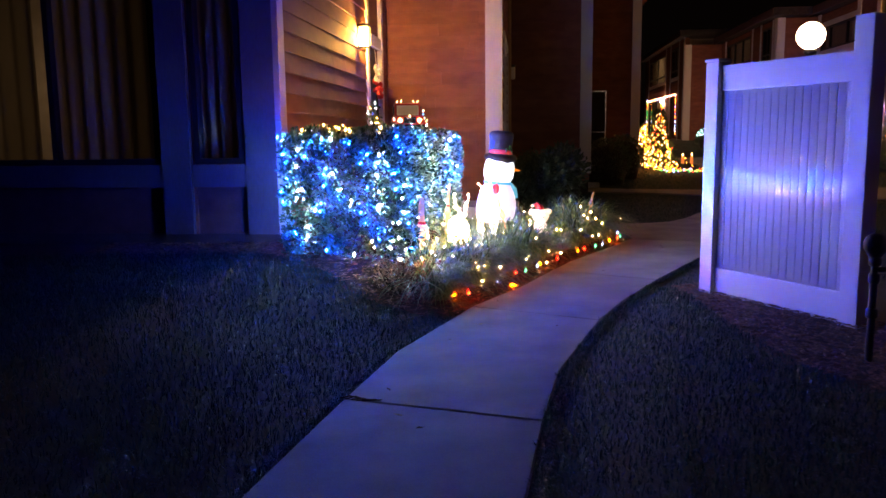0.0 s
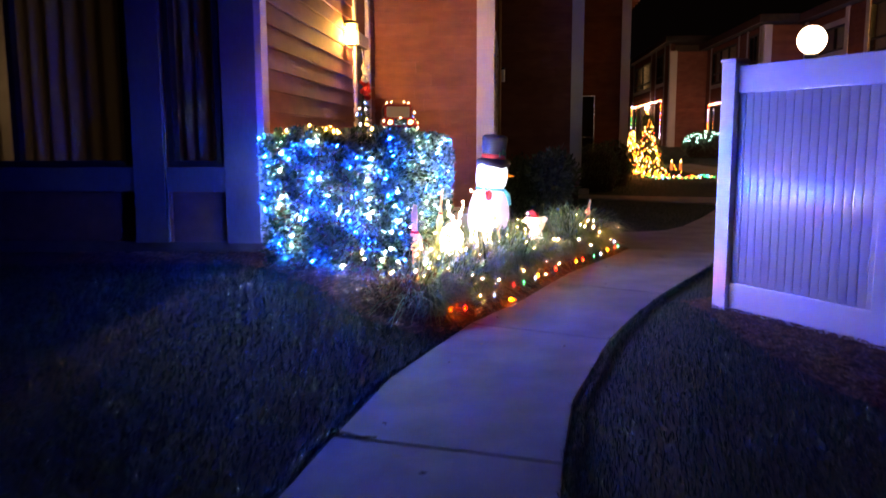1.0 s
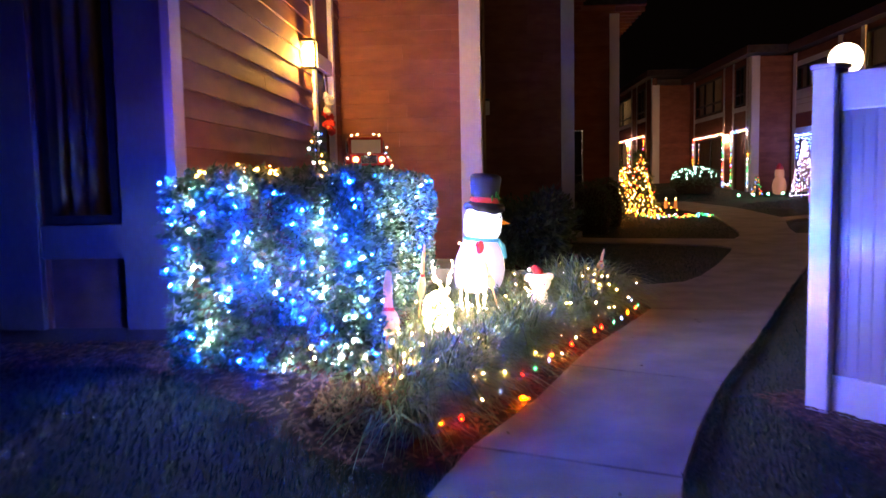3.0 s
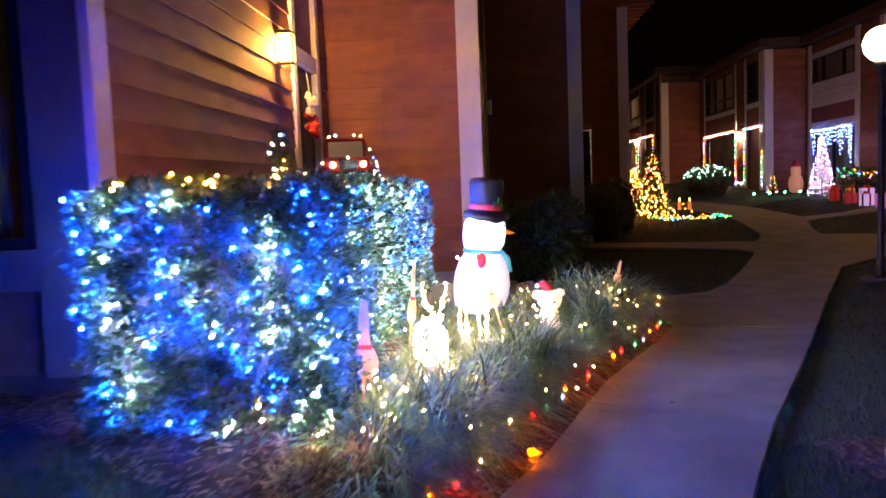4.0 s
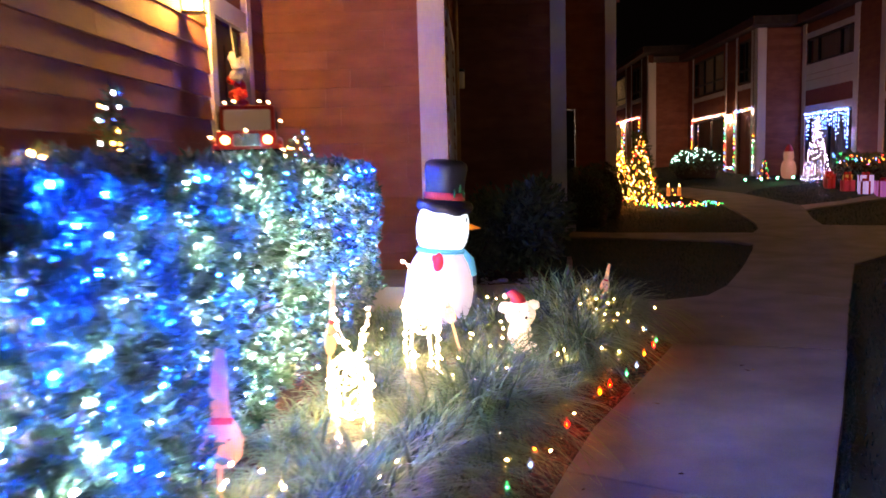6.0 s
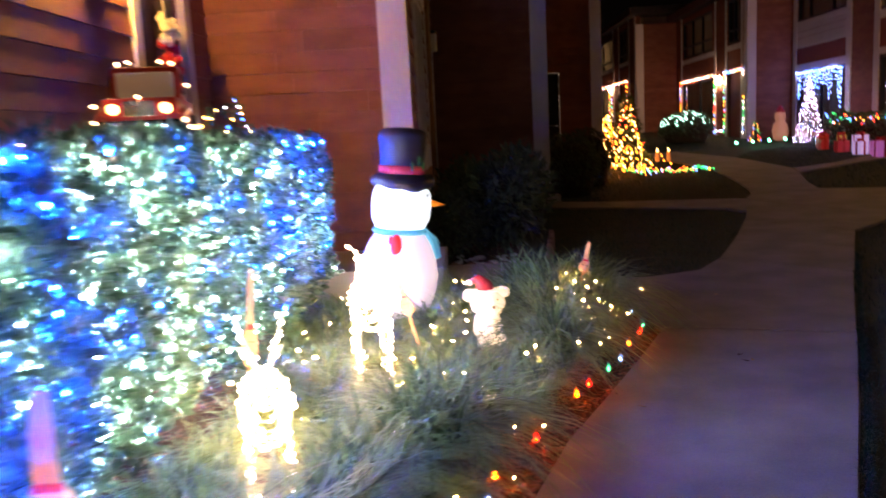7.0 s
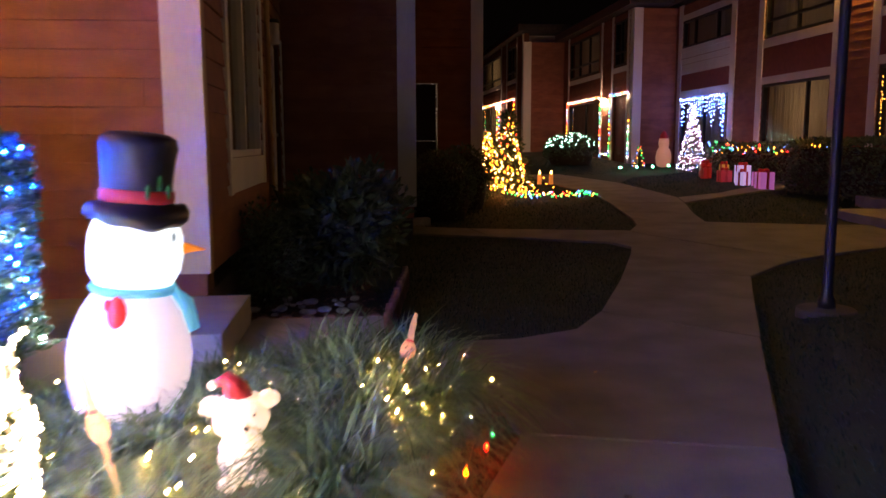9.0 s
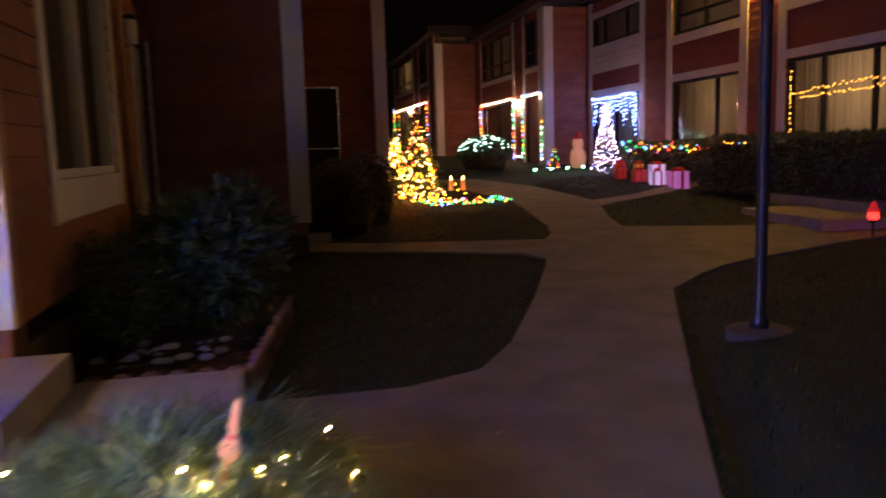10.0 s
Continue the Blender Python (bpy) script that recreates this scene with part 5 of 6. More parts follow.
def unlit_lamp(at):
    root = empty("wall_lamp", at, "unlit white cylinder wall lamp with black cap", "wall lamp")
    bm = bmesh.new()
    lathe(bm, [(0.055, -0.14), (0.06, -0.13), (0.06, 0.08), (0.055, 0.09)], 16, (0, -0.1, 0))
    part("shade", bm, WHITE, root)
    bm = bmesh.new()
    lathe(bm, [(0.065, 0.091), (0.07, 0.10), (0.06, 0.13), (0.02, 0.14)], 16, (0, -0.1, 0))
    part("cap", bm, BLACK_METAL, root)
    bm = bmesh.new()
    box(bm, -0.05, 0.05, -0.05, -0.02, -0.05, 0.05, 0.004)
    part("bracket", bm, BLACK_METAL, root)


unlit_lamp(S1 @ Matrix.Translation((3.75, 0, 2.62)))
bm = bmesh.new()
tube(bm, [(3.45, -0.06, 0.6), (3.45, -0.06, TOP)], 0.03, 10)
whole("downpipe", bm, TAN, "tan painted downpipe on the side wall", "downpipe", S1)


def screen_door():
    root = empty("screen_door", F3M @ Matrix.Translation((0.1, 0, 0.8)), "black screen door with pale metal frame, ajar", "screen door")
    bm = bmesh.new()
    box(bm, 0.04, 0.72, 0.0, 0.008, 0.04, 1.76)
    part("screen", bm, SCREEN, root)
    for a in ((0.72, 0.76, 0.0, 1.8), (0.0, 0.04, 0.0, 1.8), (0.04, 0.72, 1.76, 1.8), (0.04, 0.72, 0.0, 0.04), (0.04, 0.72, 0.62, 0.65)):
        bm = bmesh.new()
        box(bm, a[0], a[1], -0.035, 0.02, a[2], a[3], 0.003)
        part("frame_bar", bm, CHROME, root)


screen_door()


# ---- planted border by the porch side wall ----
def shrub(name, at, parts_list, material, count, size, label, seed, stems=6):
    """A loose shrub: stems that fork, with leaves in uneven clumps."""
    rnd = random.Random(seed)
    root = empty(name, at, label, "shrub")
    pts, nrm = [], []
    for (cx, cy, cz, rx, rz) in parts_list:
        n = int(count * rx * rx * rz * 40)
        for _ in range(n):
            d = Vector((rnd.gauss(0, 1), rnd.gauss(0, 1), rnd.gauss(0, 1))).normalized()
            k = 0.55 + 0.5 * rnd.random() + 0.3 * noise.noise(d * 2.5 + Vector((cx, cy, seed)))
            pts.append((cx + d.x * rx * k, cy + d.y * rx * k, max(0.03, cz + d.z * rz * k)))
            nrm.append(tuple(d))
        for _ in range(stems):
            bm = bmesh.new()
            a = rnd.uniform(0, 6.28)
            tube(bm, [(cx * 0.6, cy * 0.6, 0), (cx + 0.3 * rx * math.cos(a), cy + 0.3 * rx * math.sin(a), cz * 0.7), (cx + 0.8 * rx * math.cos(a), cy + 0.8 * rx * math.sin(a), cz + rz * rnd.uniform(0.2, 0.8))], [0.010, 0.007, 0.003], 5)
            part("stem", bm, TWIG, root)
    ob = new("leaves", leaves("leaves", pts, nrm, size, material, seed, 0.45))
    ob.parent = root
    tagged(ob, kind="stuff")


shrub("shrub", Matrix.Translation((2.0, 14.0, 0.0)), [(0, 0, 0.6, 0.42, 0.5), (0.25, 0.3, 0.75, 0.33, 0.4), (-0.25, 0.3, 0.5, 0.35, 0.42)], DARK_LEAF, 420, (0.09, 0.17), "dark broad-leaved shrub beside the porch side wall", 81)
shrub("shrub", Matrix.Translation((1.28, 13.5, 0.0)), [(0, 0, 0.42, 0.36, 0.4), (-0.1, 0.35, 0.5, 0.3, 0.36)], DARK_LEAF, 900, (0.03, 0.07), "low grey-green shrub against the house wall", 82)
shrub("shrub", Matrix.Translation((1.7, 15.3, 0.05)), [(0, 0, 0.5, 0.4, 0.45), (0.15, 0.8, 0.5, 0.4, 0.45)], DARK_LEAF, 600, (0.04, 0.09), "dark shrub farther along the house wall", 83)


for px, py, r, sd in ((-0.42, 6.08, 0.12, 84), (-0.26, 6.16, 0.13, 85), (-0.20, 6.40, 0.13, 86)):
    shrub("low_plant", Matrix.Translation((px, py, height(px, py) - 0.02)), [(0, 0, 0.10, r, 0.13), (0.08, 0.04, 0.12, r * 0.8, 0.12)], DRY_LEAF, 4200, (0.025, 0.05), "low brownish leafy plant with mini lights at the bed corner", sd, 4)


def edging():
    rnd = random.Random(85)
    line = [uvp(0.34 + 0.155 * k, 0.10 + 0.012 * math.sin(k)) for k in range(6)] + [uvp(1.20 + 0.02 * k, 0.12 + 0.16 * k) for k in range(14)]
    mesh = None
    for k, p in enumerate(line):
        if mesh is None:
            bm = bmesh.new()
            box(bm, -0.072, 0.072, -0.025, 0.025, -0.05, 0.10)
            tube(bm, [(0, -0.025, 0.10), (0, 0.025, 0.10)], 0.07, 14)
            mesh = to_mesh("edging_brick", bm, EDGING)
        ob = new("edging_brick", mesh)
        ob.matrix_world = Matrix.Translation((p.x, p.y, max(0.0, height(p.x, p.y)) + 0.02)) @ Matrix.Rotation((-0.11 if k < 6 else 1.44) + rnd.uniform(-0.06, 0.06), 4, "Z") @ Matrix.Rotation(rnd.uniform(-0.06, 0.06), 4, "X")
        tagged(ob, "scalloped red-grey edging brick round the planted border", "edging", "border edging bricks")
    for k in range(26):
        x, y = rnd.uniform(1.15, 2.1), rnd.uniform(13.0, 13.7)
        bm = bmesh.new()
        ball(bm, (0, 0, 0), rnd.uniform(0.02, 0.045), 2, (1.2, 0.9, 0.6))
        for p in bm.verts:
            p.co *= 1 + 0.12 * noise.noise(p.co * 30 + Vector((k, 0, 0)))
        whole("pebble", bm, PEBBLE, "pale rounded pebble in the planted border", "pebble", Matrix.Translation((x, y, height(x, y) + 0.02)), "border pebbles")
    bm = bmesh.new()
    ball(bm, (0, 0, 0), 0.12, 3, (1.3, 0.8, 0.65))
    for p in bm.verts:
        p.co *= 1 + 0.15 * noise.noise(p.co * 8)
    whole("rock", bm, EDGING, "rounded reddish rock beside the porch step", "rock", Matrix.Translation((*uvp(0.42, 0.16)[:2], 0.07)))


edging()


# ---- vinyl fence, pipes ----
def fence():
    at = pose(2.235, 6.43, 0, 0, 0, -64.5)
    root = empty("vinyl_fence", at, "tall white vinyl privacy fence panel between posts", "fence")
    bm = bmesh.new()
    box(bm, -0.065, 0.065, -0.065, 0.065, 0.02, 1.93, 0.008)
    post = part("post", bm, VINYL, root)
    bm = bmesh.new()
    box(bm, -0.075, 0.075, -0.075, 0.075, 1.93, 1.955, 0.008)
    part("post_cap", bm, VINYL, post)
    bm = bmesh.new()
    box(bm, 1.26, 1.40, -0.07, 0.07, -0.02, 2.12, 0.008)
    part("post", bm, VINYL, root)
    bm = bmesh.new()
    box(bm, 0.066, 1.258, -0.028, 0.028, 1.70, 1.90, 0.01)
    part("rail", bm, VINYL, root, "deep top rail")
    bm = bmesh.new()
    box(bm, 0.066, 1.258, -0.028, 0.028, 0.05, 0.27, 0.01)
    part("rail", bm, VINYL, root, "deep bottom rail")
    n = 17
    w = 1.19 / n
    bm = bmesh.new()
    crown = [-1 + 2 * k / 10 for k in range(11)]
    ring = [(-w / 2 + 0.0006, 0.014), (-w / 2 + 0.0006, -0.0095)] + [(c * (w / 2 - 0.0035), -0.0142 + 0.0014 * c * c) for c in crown] + [(w / 2 - 0.0006, -0.0095), (w / 2 - 0.0006, 0.014)]
    ends = [[bm.verts.new((x, y, z)) for x, y in ring] for z in (0.26, 1.71)]
    for k in range(len(ring)):
        bm.faces.new((ends[0][k], ends[0][(k + 1) % len(ring)], ends[1][(k + 1) % len(ring)], ends[1][k])).smooth = 1 < k < 12
    bm.faces.new(ends[0][::-1])
    bm.faces.new(ends[1])
    plank = to_mesh("plank", bm, VINYL)
    rnd = random.Random(91)
    for k in range(n):
        ob = new("plank", plank)
        ob.parent = root
        ob.matrix_local = Matrix.Translation((0.066 + w * (k + 0.5), 0, 0)) @ Matrix.Rotation(rnd.uniform(-0.006, 0.006), 4, "Z")


fence()


def iron_pipes():
    root = empty("water_pipe", pose(2.42, 4.32, 0.05), "black iron riser pipe with round valve and elbow", "pipe")
    bm = bmesh.new()
    tube(bm, [(0, 0, -0.1), (0, 0, 0.62)], 0.02, 12)
    part("riser", bm, RUSTY_PIPE, root)
    for z, r in ((0.30, 0.032), (0.50, 0.030), (0.60, 0.034)):
        bm = bmesh.new()
        lathe(bm, [(r * 0.7, z - 0.03), (r, z - 0.022), (r, z + 0.022), (r * 0.7, z + 0.03)], 12)
        part("coupling", bm, RUSTY_PIPE, root)
    bm = bmesh.new()
    ball(bm, (0, 0, 0.69), 0.068, 3, (1, 0.8, 1))
    lathe(bm, [(0.03, 0.62), (0.04, 0.63), (0.04, 0.66), (0.03, 0.67)], 12)
    part("valve", bm, RUSTY_PIPE, root)
    bm = bmesh.new()
    tube(bm, [(0, 0, 0.55), (0.06, 0.0, 0.55), (0.20, 0.01, 0.55)], 0.018, 10)
    part("branch", bm, RUSTY_PIPE, root)
    bm = bmesh.new()
    tube(bm, [(0.20, 0.01, -0.1), (0.20, 0.01, 1.05)], 0.035, 12)
    part("main", bm, RUSTY_PIPE, root)
    bm = bmesh.new()
    lathe(bm, [(0.04, 0.86), (0.055, 0.87), (0.055, 0.91), (0.04, 0.92)], 12, (0.20, 0.01, 0))
    part("flange", bm, RUSTY_PIPE, root)


iron_pipes()
bm = bmesh.new()
box(bm, 0, 0.2, -5.0, 0, -0.1, TOP)
whole("wall_right", bm, DARK_WALL, "plain dark painted wall beside the pipes", "wall", pose(2.95, 4.95, 0), kind="structure")


# ---- lamp post ----
def lamp_post():
    root = empty("street_lamp", Matrix.Translation((5.48, 11.88, 0.095)), "black lamp post with a glowing white globe, on the lawn", "street lamp")
    bm = bmesh.new()
    lathe(bm, [(0.22, -0.1), (0.217, 0.014), (0.205, 0.024), (0.07, 0.028)], 28)
    part("footing", bm, FOUNDATION, root, "round weathered concrete footing")
    bm = bmesh.new()
    lathe(bm, [(0.065, 0.026), (0.065, 0.09), (0.045, 0.12), (0.038, 0.24), (0.038, 2.38), (0.06, 2.40), (0.09, 2.43), (0.09, 2.48)], 16)
    part("pole", bm, BLACK_METAL, root)
    bm = bmesh.new()
    ball(bm, (0, 0, 2.68), 0.2, 4)
    part("globe", bm, GLOBE_GLASS, root, "glowing opal glass globe")


lamp_post()

# ---- far row of houses ----
BASE_FAR = 0.72
TOP_FAR = 5.62


def far_at(u, v):
    """A frame on a wall that faces -u; x runs towards smaller v."""
    return GRID @ pose(u, v, 0, 0, 0, -90)


FA, FB, FC = far_at(8.0, 41.0) @ Matrix.Translation((0, 0, 0.35)), far_at(9.74, 27.9), far_at(11.15, 19.3)
wall("wall_far_a", FA, 13.1, BASE_FAR, TOP_FAR, [(1.9, 7.7, 3.75, 5.35), (9.5, 11.5, 3.75, 5.35), (1.9, 7.0, 0.95, 2.95), (9.5, 11.3, BASE_FAR, 2.95)], "red-brown boarded front of a far house", seed=101, lengths=(2, 4))
wall("wall_far_b", FB, 8.6, BASE_FAR, TOP_FAR, [(1.0, 5.0, 3.95, 5.40), (6.75, 7.95, 3.95, 5.40), (1.0, 5.15, 1.15, 2.92), (6.75, 8.3, BASE_FAR, 2.92)], "red-brown boarded front of a far house with lights", seed=102, lengths=(2, 4))
C_OPEN = [(0.5, 3.75, 4.30, 5.12), (0.5, 3.75, 0.95, 2.74), (5.55, 8.45, 3.95, 5.45), (5.55, 8.45, 1.35, 2.82), (10.05, 12.7, 4.0, 5.45), (10.05, 13.4, 1.35, 2.88)]
wall("wall_far_c", FC, 17.0, BASE_FAR, TOP_FAR, C_OPEN, "red-brown boarded front of the nearest far house", seed=103, lengths=(2, 4))
wall("wall_far_cross_a", front_at(8.0, 27.9), 1.74, BASE_FAR, TOP_FAR, [], "red-brown boarded cross wall between far houses", seed=104, lengths=(0.8, 1.74))
wall("wall_far_cross_b", front_at(9.74, 19.3), 1.41, BASE_FAR, TOP_FAR, [], "red-brown boarded cross wall between far houses", seed=105, lengths=(0.8, 1.41))
trim("trim_corner", front_at(8.0, 27.9), -0.03, 0.30, BASE_FAR, TOP_FAR, WHITE, 0.05)
trim("trim_corner", FA, 12.85, 13.06, BASE_FAR, TOP_FAR, WHITE, 0.05)
trim("trim_corner", front_at(9.74, 19.3), -0.03, 0.26, BASE_FAR, TOP_FAR, WHITE, 0.05)
trim("trim_corner", FB, 8.36, 8.56, BASE_FAR, TOP_FAR, WHITE, 0.05)
for x in (0.75, 5.25, 6.45, 8.05):
    trim("trim_post", FB, x, x + 0.18, BASE_FAR, TOP_FAR, WHITE, 0.04, "pale wooden post on the house front")
for x in (1.65, 7.8, 9.2, 11.6):
    trim("trim_post", FA, x, x + 0.18, BASE_FAR, TOP_FAR, WHITE, 0.04, "pale wooden post on the house front")
for at, x0, x1 in ((FB, 0.94, 5.24), (FB, 6.64, 8.04), (FA, 1.84, 7.79), (FA, 9.39, 11.59)):
    trim("trim_band", at, x0, x1, 3.72, 3.90, WHITE, 0.03, "pale rail under the upper window")
    trim("trim_band", at, x0, x1, 2.96, 3.10, WHITE, 0.03, "pale rail over the lower opening")
for x0, x1 in ((0.22, 0.48), (3.77, 4.05), (5.27, 5.53), (8.47, 8.75), (9.78, 10.03), (13.42, 13.68)):
    trim("trim_post", FC, x0, x1, BASE_FAR, TOP_FAR, WHITE, 0.05, "white wooden post on the house front")
for x0, x1, zs in ((0.485, 3.765, ((5.13, 5.3), (4.16, 4.29), (3.48, 3.64), (2.76, 2.98))), (5.535, 8.465, ((3.72, 3.93), (2.83, 3.0))), (10.035, 13.415, ((3.80, 3.98), (2.89, 3.06)))):
    for za, zb in zs:
        trim("trim_band", FC, x0, x1, za, zb, WHITE, 0.045, "white wooden rail on the house front")
trim("panel_spandrel", FC, 0.485, 3.765, 3.645, 4.155, WHITE, 0.028, "pale grey panel below the upper window")
for x0, x1, za, zb in ((0.485, 3.765, 2.985, 3.475), (5.535, 8.465, 3.005, 3.715), (10.035, 13.415, 3.065, 3.795)):
    trim("panel_spandrel", FC, x0, x1, za, zb, RED_PANEL, 0.03, "red-brown panel between storeys")
number = [4]


def far_window(at, x0, x1, z0, z1, label, bars=(0.5,), rails=(), rib=0.14, frame_mat=None):
    window("window_%d" % number[0], at, x0, x1, z0, z1, bars, rails, frame_mat or BLACK_METAL, label, width=0.06, rib=rib)
    number[0] += 1


for at, x0, x1, z0, z1, bars, rails in (
        (FA, 1.9, 7.7, 3.75, 5.35, (0.5,), (0.3,)), (FA, 9.5, 11.5, 3.75, 5.35, (0.5,), (0.3,)), (FA, 1.9, 7.0, 0.95, 2.95, (0.5,), ()),
        (FB, 1.0, 5.0, 3.95, 5.40, (0.33, 0.66), (0.3,)), (FB, 6.75, 7.95, 3.95, 5.40, (0.5,), (0.3,)), (FB, 1.0, 5.15, 1.15, 2.92, (0.55,), ()),
        (FC, 0.5, 3.75, 4.30, 5.12, (0.25, 0.72), ()), (FC, 0.5, 3.75, 0.95, 2.74, (0.5,), ()), (FC, 5.55, 8.45, 3.95, 5.45, (0.5,), (0.28,)),
        (FC, 5.55, 8.45, 1.35, 2.82, (0.68,), ()), (FC, 10.05, 12.7, 4.0, 5.45, (0.5,), ()), (FC, 10.05, 13.4, 1.35, 2.88, (0.3, 0.68), ())):
    far_window(at, x0, x1, z0, z1, "dark-framed house window with pale curtain", bars, rails)
for nm, at, x1 in (("room_far_a", FA, 12.6), ("room_far_b", FB, 8.2)):
    bm = bmesh.new()
    box(bm, 0.2, x1, 0.205, 2.4, 0.6, 5.6)
    bmesh.ops.delete(bm, geom=[f for f in bm.faces if f.calc_center_median().y < 0.21], context="FACES")
    whole(nm, bm, INTERIOR, "plain plastered rooms behind the far windows", "room", at, kind="structure")
bm = bmesh.new()
box(bm, 0.2, 16.5, 0.205, 2.4, 0.6, 5.6)
bmesh.ops.delete(bm, geom=[f for f in bm.faces if f.calc_center_median().y < 0.21], context="FACES")
whole("room_far_c", bm, INTERIOR, "plain plastered rooms behind the far windows", "room", FC, kind="structure")
door("door_3", FB, 6.75, 8.3, BASE_FAR + 0.02, 2.92, RED_PANEL, "red-brown panelled front door with lights round it")
door("door_4", FA, 9.5, 11.3, BASE_FAR + 0.02, 2.95, RED_PANEL, "red-brown panelled front door, closed")
for nm, at, x1 in (("roof_far_a", FA, 13.7), ("roof_far_b", FB, 9.2), ("roof_far_c", FC, 17.5)):
    root = empty(nm, at, "low dark roof with a dark fascia board", "roof", kind="structure")
    bm = bmesh.new()
    box(bm, -0.2, x1, -0.35, 8.0, TOP_FAR + 0.03, TOP_FAR + 0.3)
    part("roof", bm, ROOFING, root)
    bm = bmesh.new()
    box(bm, -0.2, x1, -0.38, -0.352, TOP_FAR, TOP_FAR + 0.28)
    part("fascia", bm, DARK_WALL, root)


DIM_GLASS = glow("dim_lantern_glass", (1.0, 0.55, 0.32), 190)


def porch_lamp(at, label="square glowing porch lamp fixed to the house front", glass=None):
    root = empty("porch_lamp", at, label, "wall lamp")
    bm = bmesh.new()
    box(bm, -0.07, 0.07, -0.03, -0.02, -0.16, 0.16, 0.004)
    part("back_plate", bm, BLACK_METAL, root)
    bm = bmesh.new()
    box(bm, -0.08, 0.08, -0.18, -0.031, -0.13, 0.12, 0.02)
    part("glass", bm, glass or DIM_GLASS, root, "glowing frosted glass")
    bm = bmesh.new()
    box(bm, -0.095, 0.095, -0.195, -0.03, 0.122, 0.145, 0.005)
    part("cap", bm, BLACK_METAL, root)


porch_lamp(FB @ Matrix.Translation((5.9, 0, 2.80)))
porch_lamp(FA @ Matrix.Translation((7.3, 0, 2.85)))
porch_lamp(GRID @ pose(2 * STEP_U, 22.8, 2.6, 0, 0, 90), "square glowing porch lamp on the end house wall", glow("faint_lantern_glass", (1.0, 0.55, 0.45), 50))
# Added lamp, out of view above: brightens this front and the steps below.
porch_lamp(FC @ Matrix.Translation((9.25, 0, 5.15)), "unseen square lamp added high up to light the house front", LANTERN_GLASS)


def outline_lights(name, at, lines, label, seed, palette, gap=0.11, radius=0.022):
    """Lights that follow straight runs on a house front."""
    rnd = random.Random(seed)
    sets, wires = {}, []
    for x0, z0, x1, z1 in lines:
        n = max(2, int(math.hypot(x1 - x0, z1 - z0) / gap))
        wires.append([(x0, -0.07, z0), ((x0 + x1) / 2, -0.07, (z0 + z1) / 2), (x1, -0.07, z1)])
        for k in range(n):
            word, m = palette[rnd.randrange(len(palette))]
            s = (k + rnd.uniform(-0.25, 0.25)) / n
            sets.setdefault(word, (word, m, []))[2].append((x0 + (x1 - x0) * s + rnd.uniform(-0.02, 0.02), -0.09, z0 + (z1 - z0) * s + rnd.uniform(-0.03, 0.03)))
    string_lights(name, list(sets.values()), label, radius, at, wires, 0.005)


FAR_MIX = [("white", glow("far_white_bulb", (1.0, 0.72, 0.60), 16)), ("blue", glow("far_blue_bulb", (0.07, 0.22, 1.0), 12)), ("green", glow("far_green_bulb", (0.02, 0.80, 0.14), 5)),
           ("red", glow("far_red_bulb", (1.0, 0.025, 0.015), 12)), ("gold", glow("far_gold_bulb", (1.0, 0.24, 0.015), 20))]
outline_lights("door_outline_lights", FB, [(0.85, 1.7, 0.85, 2.98), (0.85, 2.98, 5.35, 3.02), (5.40, 0.95, 5.40, 3.0), (6.5, 0.95, 6.5, 3.0), (6.5, 3.0, 8.4, 3.0), (8.45, 0.95, 8.45, 2.2), (8.4, 2.85, 8.4, 3.0), (5.45, 1.0, 6.45, 1.0)],
               "multicoloured lights outlining the window and door", 111, [FAR_MIX[0], FAR_MIX[0], FAR_MIX[1], FAR_MIX[4], FAR_MIX[2], FAR_MIX[3]])
outline_lights("door_outline_lights", FA, [(1.6, 1.2, 1.6, 3.3), (1.6, 3.0, 7.0, 3.0), (7.6, 1.2, 7.6, 3.0), (7.6, 3.0, 11.3, 3.0), (11.35, 1.0, 11.35, 3.1), (7.0, 1.2, 7.0, 3.0)],
               "multicoloured lights outlining the far door", 112, [FAR_MIX[4], FAR_MIX[4], FAR_MIX[0], FAR_MIX[2], FAR_MIX[3], FAR_MIX[1]])
ICICLE = [("blue", glow("icicle_blue", (0.05, 0.14, 1.0), 50)), ("white", glow("icicle_white", (0.40, 0.50, 1.0), 14))]
rnd = random.Random(113)
outline_lights("icicle_lights", FC, [(0.55, 2.72, 3.70, 2.70)] + [(x, 2.68, x, 2.68 - rnd.uniform(0.15, 0.95)) for x in [0.62 + 0.15 * k for k in range(21)]] + [(3.6, 2.6, 3.6, 1.5)],
               "blue and white icicle lights over the window", 113, ICICLE, 0.10, 0.015)
WARM_FAR = [("gold", glow("window_gold_bulb", (1.0, 0.42, 0.05), 7)), ("gold", glow("window_amber_bulb", (1.0, 0.36, 0.04), 6))]
outline_lights("window_string_lights", FC @ Matrix.Translation((0, 0.06, 0)), [(10.2, 1.45, 10.2, 2.75), (10.2, 2.2, 11.0, 2.28), (11.0, 2.28, 12.0, 2.33), (12.0, 2.33, 12.9, 2.30), (12.9, 2.4, 12.9, 1.5), (10.5, 2.12, 12.7, 2.20)],
               "warm lights strung across the inside of a window", 114, WARM_FAR, 0.09, 0.012)

